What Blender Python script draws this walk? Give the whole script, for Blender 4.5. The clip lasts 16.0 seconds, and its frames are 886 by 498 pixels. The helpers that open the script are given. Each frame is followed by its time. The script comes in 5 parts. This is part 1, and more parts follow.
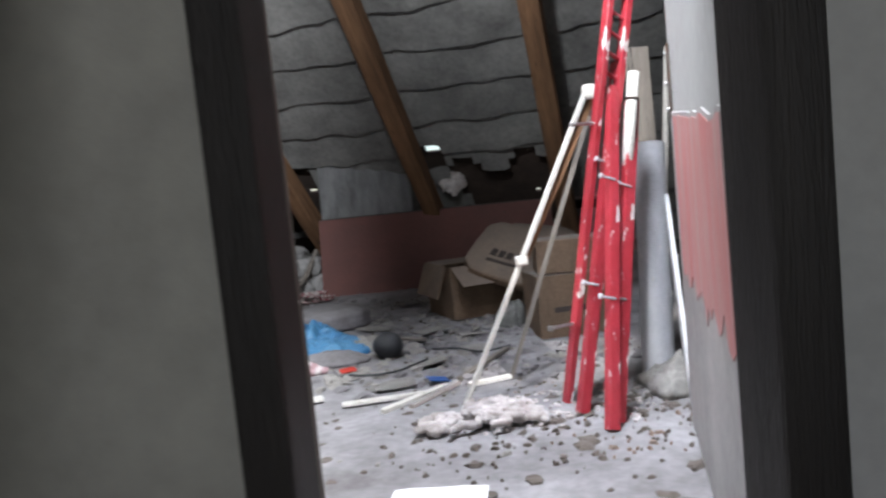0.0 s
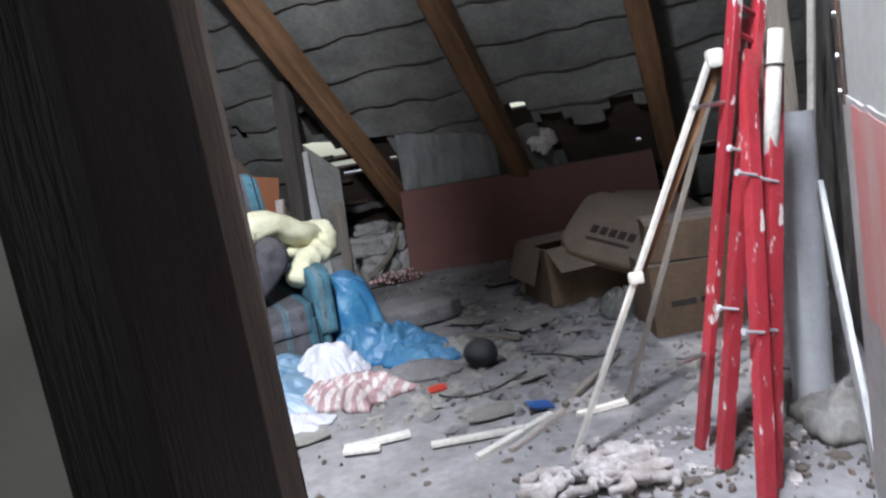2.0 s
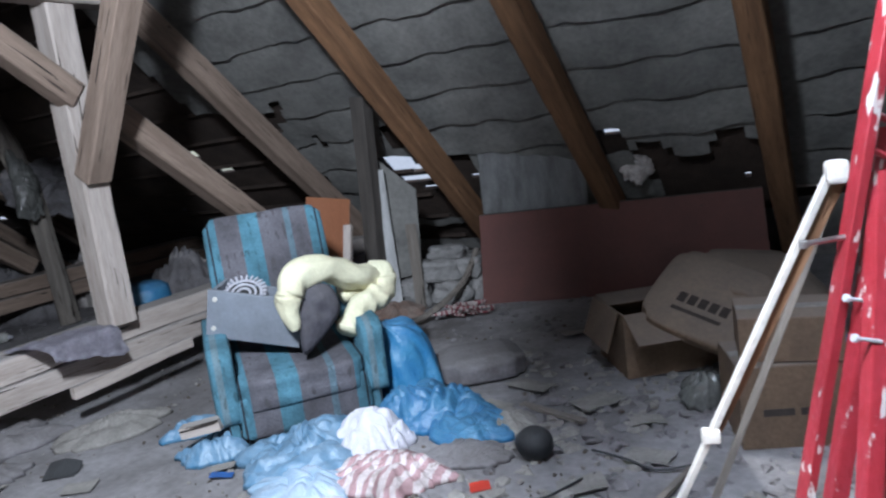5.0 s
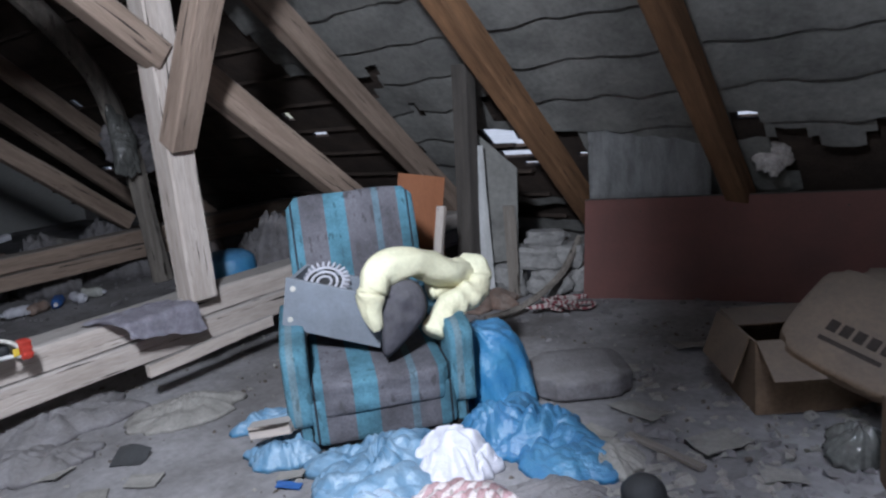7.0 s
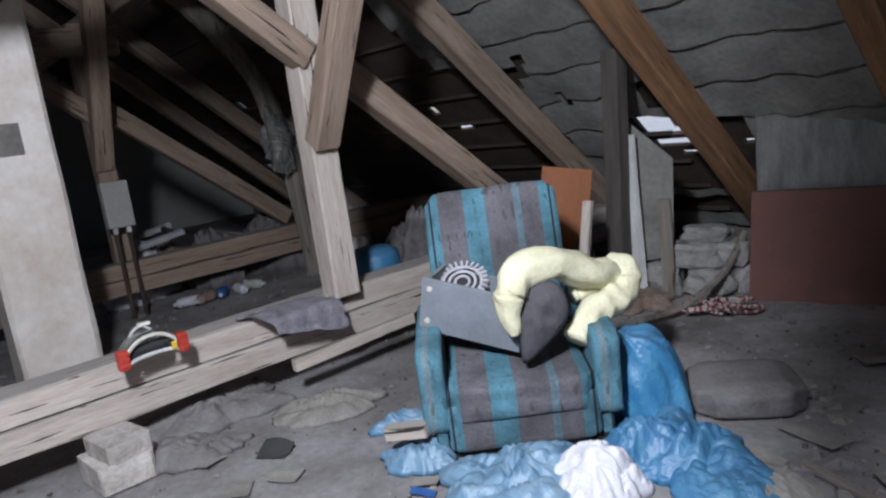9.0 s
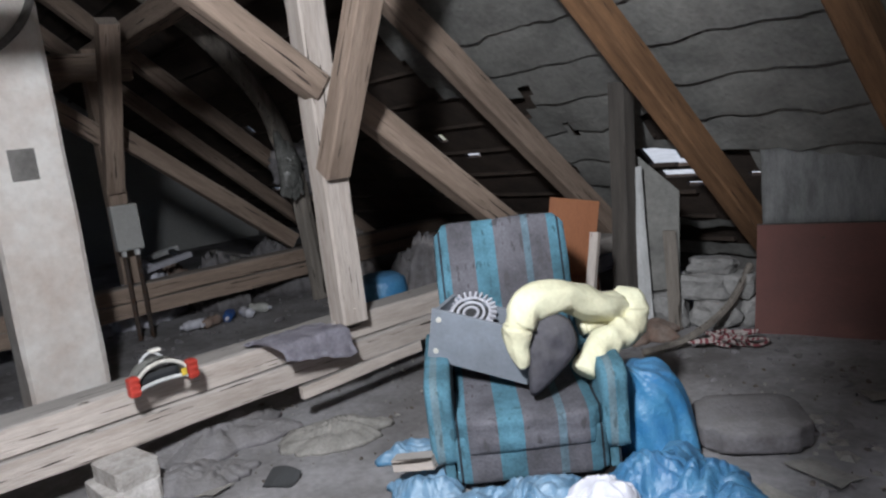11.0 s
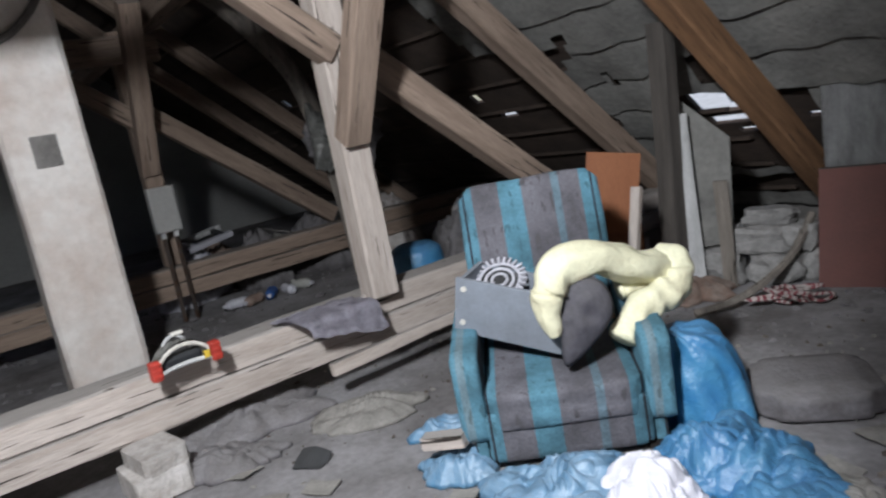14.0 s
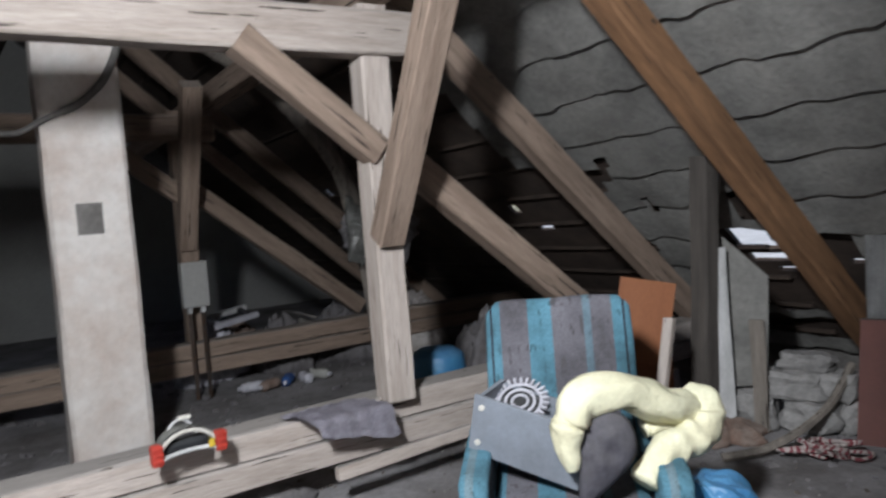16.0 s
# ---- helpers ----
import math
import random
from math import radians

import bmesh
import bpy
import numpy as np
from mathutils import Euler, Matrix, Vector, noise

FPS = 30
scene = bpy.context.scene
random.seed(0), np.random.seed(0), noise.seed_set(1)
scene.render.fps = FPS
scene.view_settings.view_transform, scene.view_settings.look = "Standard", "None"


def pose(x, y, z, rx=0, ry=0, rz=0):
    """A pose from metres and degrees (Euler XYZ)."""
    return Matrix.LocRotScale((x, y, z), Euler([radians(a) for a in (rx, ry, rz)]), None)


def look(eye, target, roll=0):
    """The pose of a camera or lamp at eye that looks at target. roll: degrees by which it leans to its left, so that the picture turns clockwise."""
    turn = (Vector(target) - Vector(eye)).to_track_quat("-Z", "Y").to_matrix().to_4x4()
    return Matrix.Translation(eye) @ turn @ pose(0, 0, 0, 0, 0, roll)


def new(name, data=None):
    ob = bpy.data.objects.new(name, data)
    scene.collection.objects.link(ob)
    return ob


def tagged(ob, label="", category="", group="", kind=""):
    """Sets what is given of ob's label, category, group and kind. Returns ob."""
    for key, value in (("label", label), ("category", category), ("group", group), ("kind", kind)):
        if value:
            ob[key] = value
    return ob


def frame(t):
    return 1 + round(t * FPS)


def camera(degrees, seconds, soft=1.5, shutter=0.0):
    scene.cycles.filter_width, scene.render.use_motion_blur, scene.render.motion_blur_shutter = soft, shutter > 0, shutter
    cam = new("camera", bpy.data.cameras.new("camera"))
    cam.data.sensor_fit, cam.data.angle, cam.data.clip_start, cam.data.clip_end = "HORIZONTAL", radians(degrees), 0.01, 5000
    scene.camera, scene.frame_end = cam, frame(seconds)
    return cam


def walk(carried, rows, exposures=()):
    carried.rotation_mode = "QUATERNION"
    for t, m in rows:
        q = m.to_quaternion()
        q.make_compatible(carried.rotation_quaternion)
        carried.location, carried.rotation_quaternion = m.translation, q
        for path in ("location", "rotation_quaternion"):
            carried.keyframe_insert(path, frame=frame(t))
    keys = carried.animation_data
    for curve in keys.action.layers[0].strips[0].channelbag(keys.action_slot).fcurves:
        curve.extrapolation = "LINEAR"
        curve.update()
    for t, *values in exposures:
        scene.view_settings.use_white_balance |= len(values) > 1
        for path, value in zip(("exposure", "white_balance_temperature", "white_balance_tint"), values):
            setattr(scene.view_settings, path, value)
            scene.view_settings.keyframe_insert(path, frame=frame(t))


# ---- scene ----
cam = camera(64.3, 16.0, soft=2.3, shutter=0.4)
PATH = [
    (0, (-0.036, 0.515, 0.729), (-0.017, 2.509, 0.569), -5.7),
    (0.5, (-0.004, 0.64, 0.73), (0.18, 2.617, 0.49), -3.4),
    (1, (0.025, 0.66, 0.873), (0.101, 2.62, 0.481), -6.1),
    (1.5, (0.036, 0.79, 0.865), (-0.08, 2.764, 0.563), -7.8),
    (2, (-0.007, 0.938, 0.938), (-0.269, 2.897, 0.633), -10.2),
    (2.5, (-0.027, 0.965, 1.066), (-0.227, 2.931, 0.758), -9.9),
    (3, (0.003, 1.082, 1.077), (-0.185, 3.055, 0.806), -5.7),
    (3.5, (0.089, 1.241, 1.141), (0.037, 3.217, 0.84), -1.9),
    (4, (0.109, 1.215, 1.208), (-0.013, 3.165, 0.78), -3.8),
    (4.5, (0.119, 1.232, 1.218), (-0.187, 3.179, 0.877), -5.1),
    (5, (0.13, 1.318, 1.203), (-0.407, 3.218, 0.884), -7.6),
    (7.5, (-0.028, 1.721, 1.301), (-0.914, 3.465, 0.882), -5.5),
    (8, (-0.016, 1.755, 1.279), (-1.071, 3.406, 0.877), -6.9),
    (8.5, (-0.037, 1.84, 1.281), (-1.186, 3.43, 0.893), -7.8),
    (11, (-0.047, 1.807, 1.335), (-1.209, 3.404, 1.02), -6.9),
    (11.5, (-0.037, 1.779, 1.328), (-1.191, 3.383, 1.02), -6.0),
    (12, (-0.028, 1.787, 1.323), (-1.093, 3.451, 1.012), -5.8),
    (12.5, (0.048, 1.913, 1.322), (-1.066, 3.548, 1.025), -6.8),
    (13, (0.083, 1.996, 1.329), (-1.135, 3.549, 1.005), -9.3),
    (13.5, (0.008, 2.05, 1.304), (-1.183, 3.624, 0.982), -10.0),
    (14, (-0.058, 2.032, 1.275), (-1.348, 3.513, 0.895), -10.7),
    (14.5, (-0.087, 2.081, 1.28), (-1.509, 3.477, 1.11), -6.2),
    (15, (-0.17, 2.132, 1.28), (-1.623, 3.495, 1.109), -4.1),
    (15.5, (-0.133, 2.114, 1.318), (-1.584, 3.477, 1.129), -2.8),
    (16, (-0.082, 2.074, 1.321), (-1.427, 3.551, 1.222), -4.6),
]
walk(cam, [(t, look(eye, target, roll)) for t, eye, target, roll in PATH],
     [(0, 0.25, 6300, 10), (1, -0.1, 6250, 10), (3, 0.0, 6050, 10), (5, 0.0, 5750, 9), (8, -0.08, 6000, 12), (11, 0.0, 6350, 10), (16, 0.08, 6400, 10)])

# ---- world, sun, light ----
SUN = Vector((-0.30, -0.55, 0.78)).normalized()
world = bpy.data.worlds.new("sky")
scene.world = world
world.use_nodes = True
wn = world.node_tree.nodes
sky = wn.new("ShaderNodeTexSky")
sky.sky_type, sky.sun_disc = "NISHITA", False
sky.sun_elevation = math.asin(SUN.z)
sky.sun_rotation = math.atan2(SUN.x, SUN.y)
world.node_tree.links.new(sky.outputs[0], wn["Background"].inputs[0])
wn["Background"].inputs[1].default_value = 0.15
sun = new("sun", bpy.data.lights.new("sun", "SUN"))
sun.data.energy, sun.data.angle, sun.data.color = 3.0, radians(0.6), (1, 0.97, 0.92)
sun.matrix_world = look(SUN * 20, (0, 0, 0))

TH = radians(-15.5)                     # the roof's axes are turned against the door's
FR = Matrix.Rotation(TH, 4, "Z")
SLOPE = radians(42)
TAN = math.tan(SLOPE)
RIDGE_Q, EAVE_Q = 2.35, 7.1
RIDGE_Z = TAN * (EAVE_Q - RIDGE_Q)


def E(p, q, z=0.0):
    """A place from metres along the eaves, towards them, and up."""
    return FR @ Vector((p, q, z))


# The rear slope is unseen; its pitch is chosen to seat the side lamp.
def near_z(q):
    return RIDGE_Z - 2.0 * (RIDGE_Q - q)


def lamp(name, at, to, sx, sy, watts, color=(1, 1, 1)):
    li = bpy.data.lights.new(name, "AREA")
    li.shape, li.size, li.size_y, li.energy, li.color = "RECTANGLE", sx, sy, watts, color
    ob = new(name, li)
    ob.matrix_world = look(at, to)
    return ob


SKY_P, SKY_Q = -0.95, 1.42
# Stands for an unseen skylight, inferred from the bright pool by the door.
lamp("skylight_glow", E(-0.34, 1.76, 2.98), E(-0.27, 2.72, 0.3), 0.40, 0.26, 20, (0.86, 0.90, 1)).data.spread = radians(66)
# Unseen fill lamp added to light chair, tie beam and chimney; its opening is assumed.
lamp("side_fill_glow", E(SKY_P, SKY_Q + 0.05, near_z(SKY_Q) - 0.08), E(-3.1, 3.75, 0.4), 0.18, 0.34, 170, (0.93, 0.96, 1))
# Fill lamp added behind the camera to brighten the wall round the door.
lamp("stair_fill_glow", (0.0, -1.16, 1.2), (0.0, 1, 0.9), 0.7, 0.9, 13)


# ---- materials ----
def mat(name, base, rough=0.85, metal=0.0, second=None, scale=6.0, stretch=(1, 1, 1), amount=0.5, bump=0.3, fine=60.0, dust=0.0, glossy=0.3, grain=0.32, chips=None, cracks=0.0):
    """A worn surface: two colours mixed by coarse and fine noise, with relief and settled dust."""
    m = bpy.data.materials.new(name)
    m.use_nodes = True
    nt = m.node_tree
    N, Lk = nt.nodes, nt.links.new
    bsdf = N["Principled BSDF"]
    bsdf.inputs["Roughness"].default_value = rough
    bsdf.inputs["Metallic"].default_value = metal
    bsdf.inputs["Specular IOR Level"].default_value = glossy
    tc, mp = N.new("ShaderNodeTexCoord"), N.new("ShaderNodeMapping")
    mp.inputs["Scale"].default_value = stretch
    Lk(tc.outputs["Object"], mp.inputs[0])
    n1, n2 = N.new("ShaderNodeTexNoise"), N.new("ShaderNodeTexNoise")
    n1.inputs["Scale"].default_value, n2.inputs["Scale"].default_value = scale, fine
    n1.inputs["Detail"].default_value, n2.inputs["Detail"].default_value = 6, 4
    n1.inputs["Roughness"].default_value = 0.65
    Lk(mp.outputs[0], n1.inputs[0]), Lk(mp.outputs[0], n2.inputs[0])
    sec = second or tuple(c * 0.55 for c in base)
    r1 = N.new("ShaderNodeValToRGB")
    r1.color_ramp.elements[0].position, r1.color_ramp.elements[1].position = 0.35, 0.68
    r1.color_ramp.elements[0].color, r1.color_ramp.elements[1].color = (*base, 1), (*[b + (s - b) * amount * 1.6 if amount < .6 else s for b, s in zip(base, sec)], 1)
    Lk(n1.outputs[0], r1.inputs[0])
    mx = N.new("ShaderNodeMix")
    mx.data_type, mx.blend_type = "RGBA", "MULTIPLY"
    mx.inputs[0].default_value = grain
    r2 = N.new("ShaderNodeValToRGB")
    r2.color_ramp.elements[0].position, r2.color_ramp.elements[1].position = 0.3, 0.65
    r2.color_ramp.elements[0].color, r2.color_ramp.elements[1].color = (0.45, 0.45, 0.45, 1), (1.1, 1.1, 1.1, 1)
    Lk(n2.outputs[0], r2.inputs[0])
    Lk(r1.outputs[0], mx.inputs[6]), Lk(r2.outputs[0], mx.inputs[7])
    last = mx.outputs[2]
    oi, hv, mr = N.new("ShaderNodeObjectInfo"), N.new("ShaderNodeHueSaturation"), N.new("ShaderNodeMapRange")
    mr.inputs[3].default_value, mr.inputs[4].default_value = 0.85, 1.15
    Lk(oi.outputs["Random"], mr.inputs[0]), Lk(mr.outputs[0], hv.inputs["Value"]), Lk(last, hv.inputs["Color"])
    last = hv.outputs[0]
    if dust:
        geo, sx, md = N.new("ShaderNodeNewGeometry"), N.new("ShaderNodeSeparateXYZ"), N.new("ShaderNodeMath")
        md.operation, md.use_clamp = "MULTIPLY", True
        md.inputs[1].default_value = dust
        Lk(geo.outputs["Normal"], sx.inputs[0]), Lk(sx.outputs[2], md.inputs[0])
        m3 = N.new("ShaderNodeMix")
        m3.data_type = "RGBA"
        m3.inputs[7].default_value = (0.26, 0.25, 0.24, 1)
        Lk(md.outputs[0], m3.inputs[0]), Lk(last, m3.inputs[6])
        last = m3.outputs[2]
    for lim, colour, freq, squash in ([(0.605, chips, 38, (1, 1, 0.35))] if chips else []) + ([(0.70 - cracks, (0.03, 0.024, 0.02), 7, (7, 7, 0.35)), (0.72, (0.045, 0.032, 0.024), 9, (1, 1, 0.6))] if cracks else []):
        mq, nq, rq, xq = N.new("ShaderNodeMapping"), N.new("ShaderNodeTexNoise"), N.new("ShaderNodeValToRGB"), N.new("ShaderNodeMix")
        mq.inputs["Scale"].default_value = squash
        nq.inputs["Scale"].default_value, nq.inputs["Detail"].default_value = freq, 5
        rq.color_ramp.elements[0].position, rq.color_ramp.elements[1].position = lim, lim + 0.03
        xq.data_type = "RGBA"
        xq.inputs[7].default_value = (*colour, 1)
        Lk(tc.outputs["Object"], mq.inputs[0]), Lk(mq.outputs[0], nq.inputs[0]), Lk(nq.outputs[0], rq.inputs[0])
        Lk(rq.outputs[0], xq.inputs[0]), Lk(last, xq.inputs[6])
        last = xq.outputs[2]
    Lk(last, bsdf.inputs["Base Color"])
    if bump:
        bp = N.new("ShaderNodeBump")
        bp.inputs["Strength"].default_value, bp.inputs["Distance"].default_value = bump, 0.012
        ad = N.new("ShaderNodeMath")
        ad.operation = "ADD"
        Lk(n1.outputs[0], ad.inputs[0]), Lk(n2.outputs[0], ad.inputs[1])
        Lk(ad.outputs[0], bp.inputs["Height"]), Lk(bp.outputs[0], bsdf.inputs["Normal"])
    return m


def striped(name, colors, width, axis=0, rough=0.95, wobble=0.0, dirt=0.6):
    """Cloth woven in stripes, constant-coloured bands over the object's own width, greyed by dirt."""
    m = mat(name, (1, 1, 1), rough, second=(0.42, 0.41, 0.40), scale=5, amount=dirt, bump=0.45, fine=90, chips=(0.5, 0.48, 0.46))
    nt = m.node_tree
    N, Lk = nt.nodes, nt.links.new
    bsdf = N["Principled BSDF"]
    src = bsdf.inputs["Base Color"].links[0].from_socket
    tc, sp = N.new("ShaderNodeTexCoord"), N.new("ShaderNodeSeparateXYZ")
    Lk(tc.outputs["Object"], sp.inputs[0])
    val = sp.outputs[axis]
    if wobble:
        nz, ma = N.new("ShaderNodeTexNoise"), N.new("ShaderNodeMath")
        nz.inputs["Scale"].default_value = 6
        ma.operation = "MULTIPLY_ADD"
        ma.inputs[1].default_value = wobble
        Lk(tc.outputs["Object"], nz.inputs[0]), Lk(nz.outputs[0], ma.inputs[0]), Lk(val, ma.inputs[2])
        val = ma.outputs[0]
    dv, fr = N.new("ShaderNodeMath"), N.new("ShaderNodeMath")
    dv.operation, fr.operation = "DIVIDE", "FRACT"
    dv.inputs[1].default_value = width
    Lk(val, dv.inputs[0]), Lk(dv.outputs[0], fr.inputs[0])
    rp = N.new("ShaderNodeValToRGB")
    rp.color_ramp.interpolation = "CONSTANT"
    els = rp.color_ramp.elements
    while len(els) < len(colors):
        els.new(0.5)
    for el, (pos, col) in zip(els, colors):
        el.position, el.color = pos, (*col, 1)
    Lk(fr.outputs[0], rp.inputs[0])
    mx = N.new("ShaderNodeMix")
    mx.data_type, mx.blend_type = "RGBA", "MULTIPLY"
    mx.inputs[0].default_value = 1
    Lk(rp.outputs[0], mx.inputs[6]), Lk(src, mx.inputs[7]), Lk(mx.outputs[2], bsdf.inputs["Base Color"])
    return m


M_FLOOR = mat("dusty_screed", (0.27, 0.26, 0.265), 0.95, second=(0.11, 0.102, 0.10), scale=1.7, amount=0.85, bump=0.4, fine=30)
M_OAK = mat("old_beam_wood", (0.31, 0.235, 0.185), 0.9, second=(0.18, 0.13, 0.10), scale=3.0, stretch=(5, 5, 0.5), amount=0.8, bump=0.35, fine=26, dust=0.55, cracks=0.06)
M_PALE = mat("bleached_beam_wood", (0.50, 0.44, 0.40), 0.9, second=(0.35, 0.295, 0.255), scale=3.0, stretch=(5, 5, 0.5), amount=0.8, bump=0.35, fine=26, dust=0.7, cracks=0.06)
M_RAFT = mat("brown_rafter_wood", (0.25, 0.135, 0.07), 0.85, second=(0.12, 0.065, 0.035), scale=3.0, stretch=(5, 5, 0.5), amount=0.8, bump=0.35, fine=26, cracks=0.06)
M_DARKWOOD = mat("blackened_stud_wood", (0.10, 0.088, 0.078), 0.9, second=(0.05, 0.044, 0.04), scale=3.0, stretch=(6, 6, 0.5), amount=0.8, bump=0.6, fine=45)
M_GREYWOOD = mat("grey_weathered_wood", (0.25, 0.22, 0.19), 0.9, second=(0.13, 0.115, 0.10), scale=3.0, stretch=(6, 6, 0.5), amount=0.8, bump=0.6, fine=45, cracks=0.06)
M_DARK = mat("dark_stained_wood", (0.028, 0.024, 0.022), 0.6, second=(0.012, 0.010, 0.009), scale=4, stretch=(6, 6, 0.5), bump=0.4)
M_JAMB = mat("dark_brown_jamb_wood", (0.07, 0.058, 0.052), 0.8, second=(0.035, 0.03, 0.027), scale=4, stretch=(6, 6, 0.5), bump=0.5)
M_FELT = mat("grey_roofing_felt", (0.23, 0.225, 0.21), 0.95, second=(0.13, 0.127, 0.12), scale=3.5, amount=0.8, bump=0.5, fine=30)
M_TILE = mat("dark_roof_boards", (0.07, 0.05, 0.04), 0.95, second=(0.03, 0.024, 0.02), scale=4, bump=0.6)
M_PLASTER = mat("old_white_plaster", (0.62, 0.59, 0.56), 0.9, second=(0.45, 0.37, 0.32), scale=3.2, amount=0.55, bump=0.55, fine=22, grain=0.14)
M_GREYWALL = mat("grey_painted_wall", (0.40, 0.395, 0.38), 0.85, second=(0.33, 0.325, 0.31), scale=2.0, amount=0.5, bump=0.12, fine=35, grain=0.14)
M_DARKWALL = mat("rough_dark_plaster", (0.20, 0.19, 0.18), 0.95, second=(0.09, 0.085, 0.08), scale=5, amount=0.8, bump=0.7, fine=30)
M_PANEL = mat("cream_painted_panel", (0.36, 0.35, 0.31), 0.7, second=(0.27, 0.26, 0.235), scale=4, amount=0.6, bump=0.25, fine=20, grain=0.14)
M_REDBOARD = mat("red_fibreboard", (0.15, 0.05, 0.04), 0.8, second=(0.10, 0.036, 0.03), scale=2.5, amount=0.6, bump=0.2, dust=0.3, grain=0.14)
# The pale spots are chipped paint and, in part, glare painted in.
M_RED = mat("chipped_glaring_red_paint", (0.36, 0.035, 0.05), 0.28, second=(0.27, 0.022, 0.028), scale=9, amount=0.6, bump=0.25, glossy=0.5, grain=0.14, chips=(0.55, 0.50, 0.48))
M_PINK = mat("faded_red_paint", (0.52, 0.16, 0.15), 0.45, second=(0.45, 0.35, 0.33), scale=3, stretch=(3, 0.5, 1), amount=0.9, bump=0.12, grain=0.14)
M_WHITE = mat("grubby_white_paint", (0.62, 0.60, 0.55), 0.7, second=(0.42, 0.39, 0.34), scale=9, bump=0.3)
M_STEEL = mat("bare_steel", (0.5, 0.5, 0.49), 0.4, 1.0, scale=20, bump=0.2)
M_DARKSTEEL = mat("rusty_dark_steel", (0.10, 0.09, 0.085), 0.6, 0.7, second=(0.09, 0.05, 0.03), scale=15, amount=0.8)
M_PIPE = mat("grey_plastic_pipe", (0.46, 0.47, 0.48), 0.4, second=(0.36, 0.36, 0.37), scale=5, bump=0.1, glossy=0.45, grain=0.14)
M_STONE = mat("rough_field_stone", (0.34, 0.33, 0.32), 0.95, second=(0.17, 0.165, 0.16), scale=7, amount=0.8, bump=0.8, fine=40, dust=0.3)
M_SHEET = mat("pale_cement_sheet", (0.55, 0.55, 0.55), 0.85, second=(0.30, 0.30, 0.295), scale=4, stretch=(3, 1, 0.7), amount=0.7, bump=0.4)
M_CARD = mat("brown_cardboard", (0.17, 0.115, 0.075), 0.9, second=(0.10, 0.07, 0.05), scale=5, bump=0.25, dust=0.3)
M_PRINT = mat("dark_print", (0.05, 0.04, 0.035), 0.9, bump=0.0)
M_BLUE = mat("blue_plastic_sheet", (0.025, 0.14, 0.31), 0.38, second=(0.06, 0.21, 0.36), scale=8, amount=0.8, bump=0.5, dust=0.12, glossy=0.5, grain=0.14)
M_PALEBLUE = mat("pale_blue_plastic", (0.22, 0.36, 0.50), 0.45, second=(0.36, 0.44, 0.55), scale=9, amount=0.8, bump=0.4, dust=0.3, glossy=0.5, grain=0.14)
M_MIDBLUE = mat("worn_blue_plastic", (0.07, 0.21, 0.36), 0.42, second=(0.18, 0.30, 0.42), scale=9, amount=0.8, bump=0.4, dust=0.25, glossy=0.5, grain=0.14)
M_BAG = mat("white_plastic_bag", (0.52, 0.52, 0.56), 0.5, second=(0.40, 0.39, 0.44), scale=10, bump=0.4, glossy=0.5, grain=0.14)
M_RAG = mat("dirty_white_cloth", (0.60, 0.56, 0.54), 0.95, second=(0.30, 0.26, 0.24), scale=12, amount=0.8, bump=0.5)
M_GREYCLOTH = mat("grey_dirty_cloth", (0.19, 0.18, 0.19), 0.95, second=(0.11, 0.10, 0.10), scale=9, amount=0.8, bump=0.5, dust=0.3)
M_LILAC = mat("faded_lilac_cloth", (0.42, 0.40, 0.46), 0.95, second=(0.28, 0.265, 0.30), scale=9, amount=0.8, bump=0.5)
M_YELLOW = mat("cream_yellow_cloth", (0.78, 0.76, 0.55), 0.85, second=(0.66, 0.62, 0.43), scale=7, amount=0.6, bump=0.4, grain=0.14)
M_NAVY = mat("dark_grey_cushion_cloth", (0.075, 0.072, 0.085), 0.95, second=(0.05, 0.047, 0.055), scale=9, bump=0.4, dust=0.2)
M_GREYBOX = mat("blue_grey_painted_board", (0.235, 0.26, 0.30), 0.6, second=(0.17, 0.185, 0.21), scale=5, amount=0.6, bump=0.15, dust=0.15, grain=0.14)
M_ORANGE = mat("orange_brown_veneer", (0.28, 0.11, 0.05), 0.6, second=(0.24, 0.09, 0.04), scale=4, stretch=(5, 5, 0.7), bump=0.2)
M_RUBBER = mat("black_rubber", (0.022, 0.024, 0.027), 0.6, bump=0.2, dust=0.1)
M_PAPER = mat("scattered_paper", (0.27, 0.255, 0.235), 0.9, second=(0.17, 0.16, 0.145), scale=10, bump=0.2)
M_SUNPATCH = mat("sunlit_patch_white", (0.80, 0.79, 0.77), 0.8, second=(0.66, 0.65, 0.63), scale=10, bump=0.1, grain=0.1)
M_DIRT = mat("dark_dirt_crumbs", (0.09, 0.075, 0.065), 0.95, second=(0.14, 0.12, 0.10), scale=14, bump=0.5)
M_DARKPL = mat("smoky_plastic_film", (0.16, 0.16, 0.15), 0.25, second=(0.07, 0.07, 0.065), scale=9, bump=0.3, glossy=0.7)
M_HARD = mat("bare_grey_hardboard", (0.40, 0.385, 0.375), 0.6, second=(0.26, 0.25, 0.245), scale=4, stretch=(1, 1, 1), amount=0.8, bump=0.15, grain=0.2)
M_BRICKY = mat("reddish_rubble", (0.20, 0.13, 0.10), 0.95, second=(0.27, 0.22, 0.19), scale=9, amount=0.8, bump=0.6)
M_BLOCK = mat("pale_stone_block", (0.56, 0.53, 0.51), 0.95, second=(0.32, 0.29, 0.26), scale=9, amount=0.8, bump=0.7)
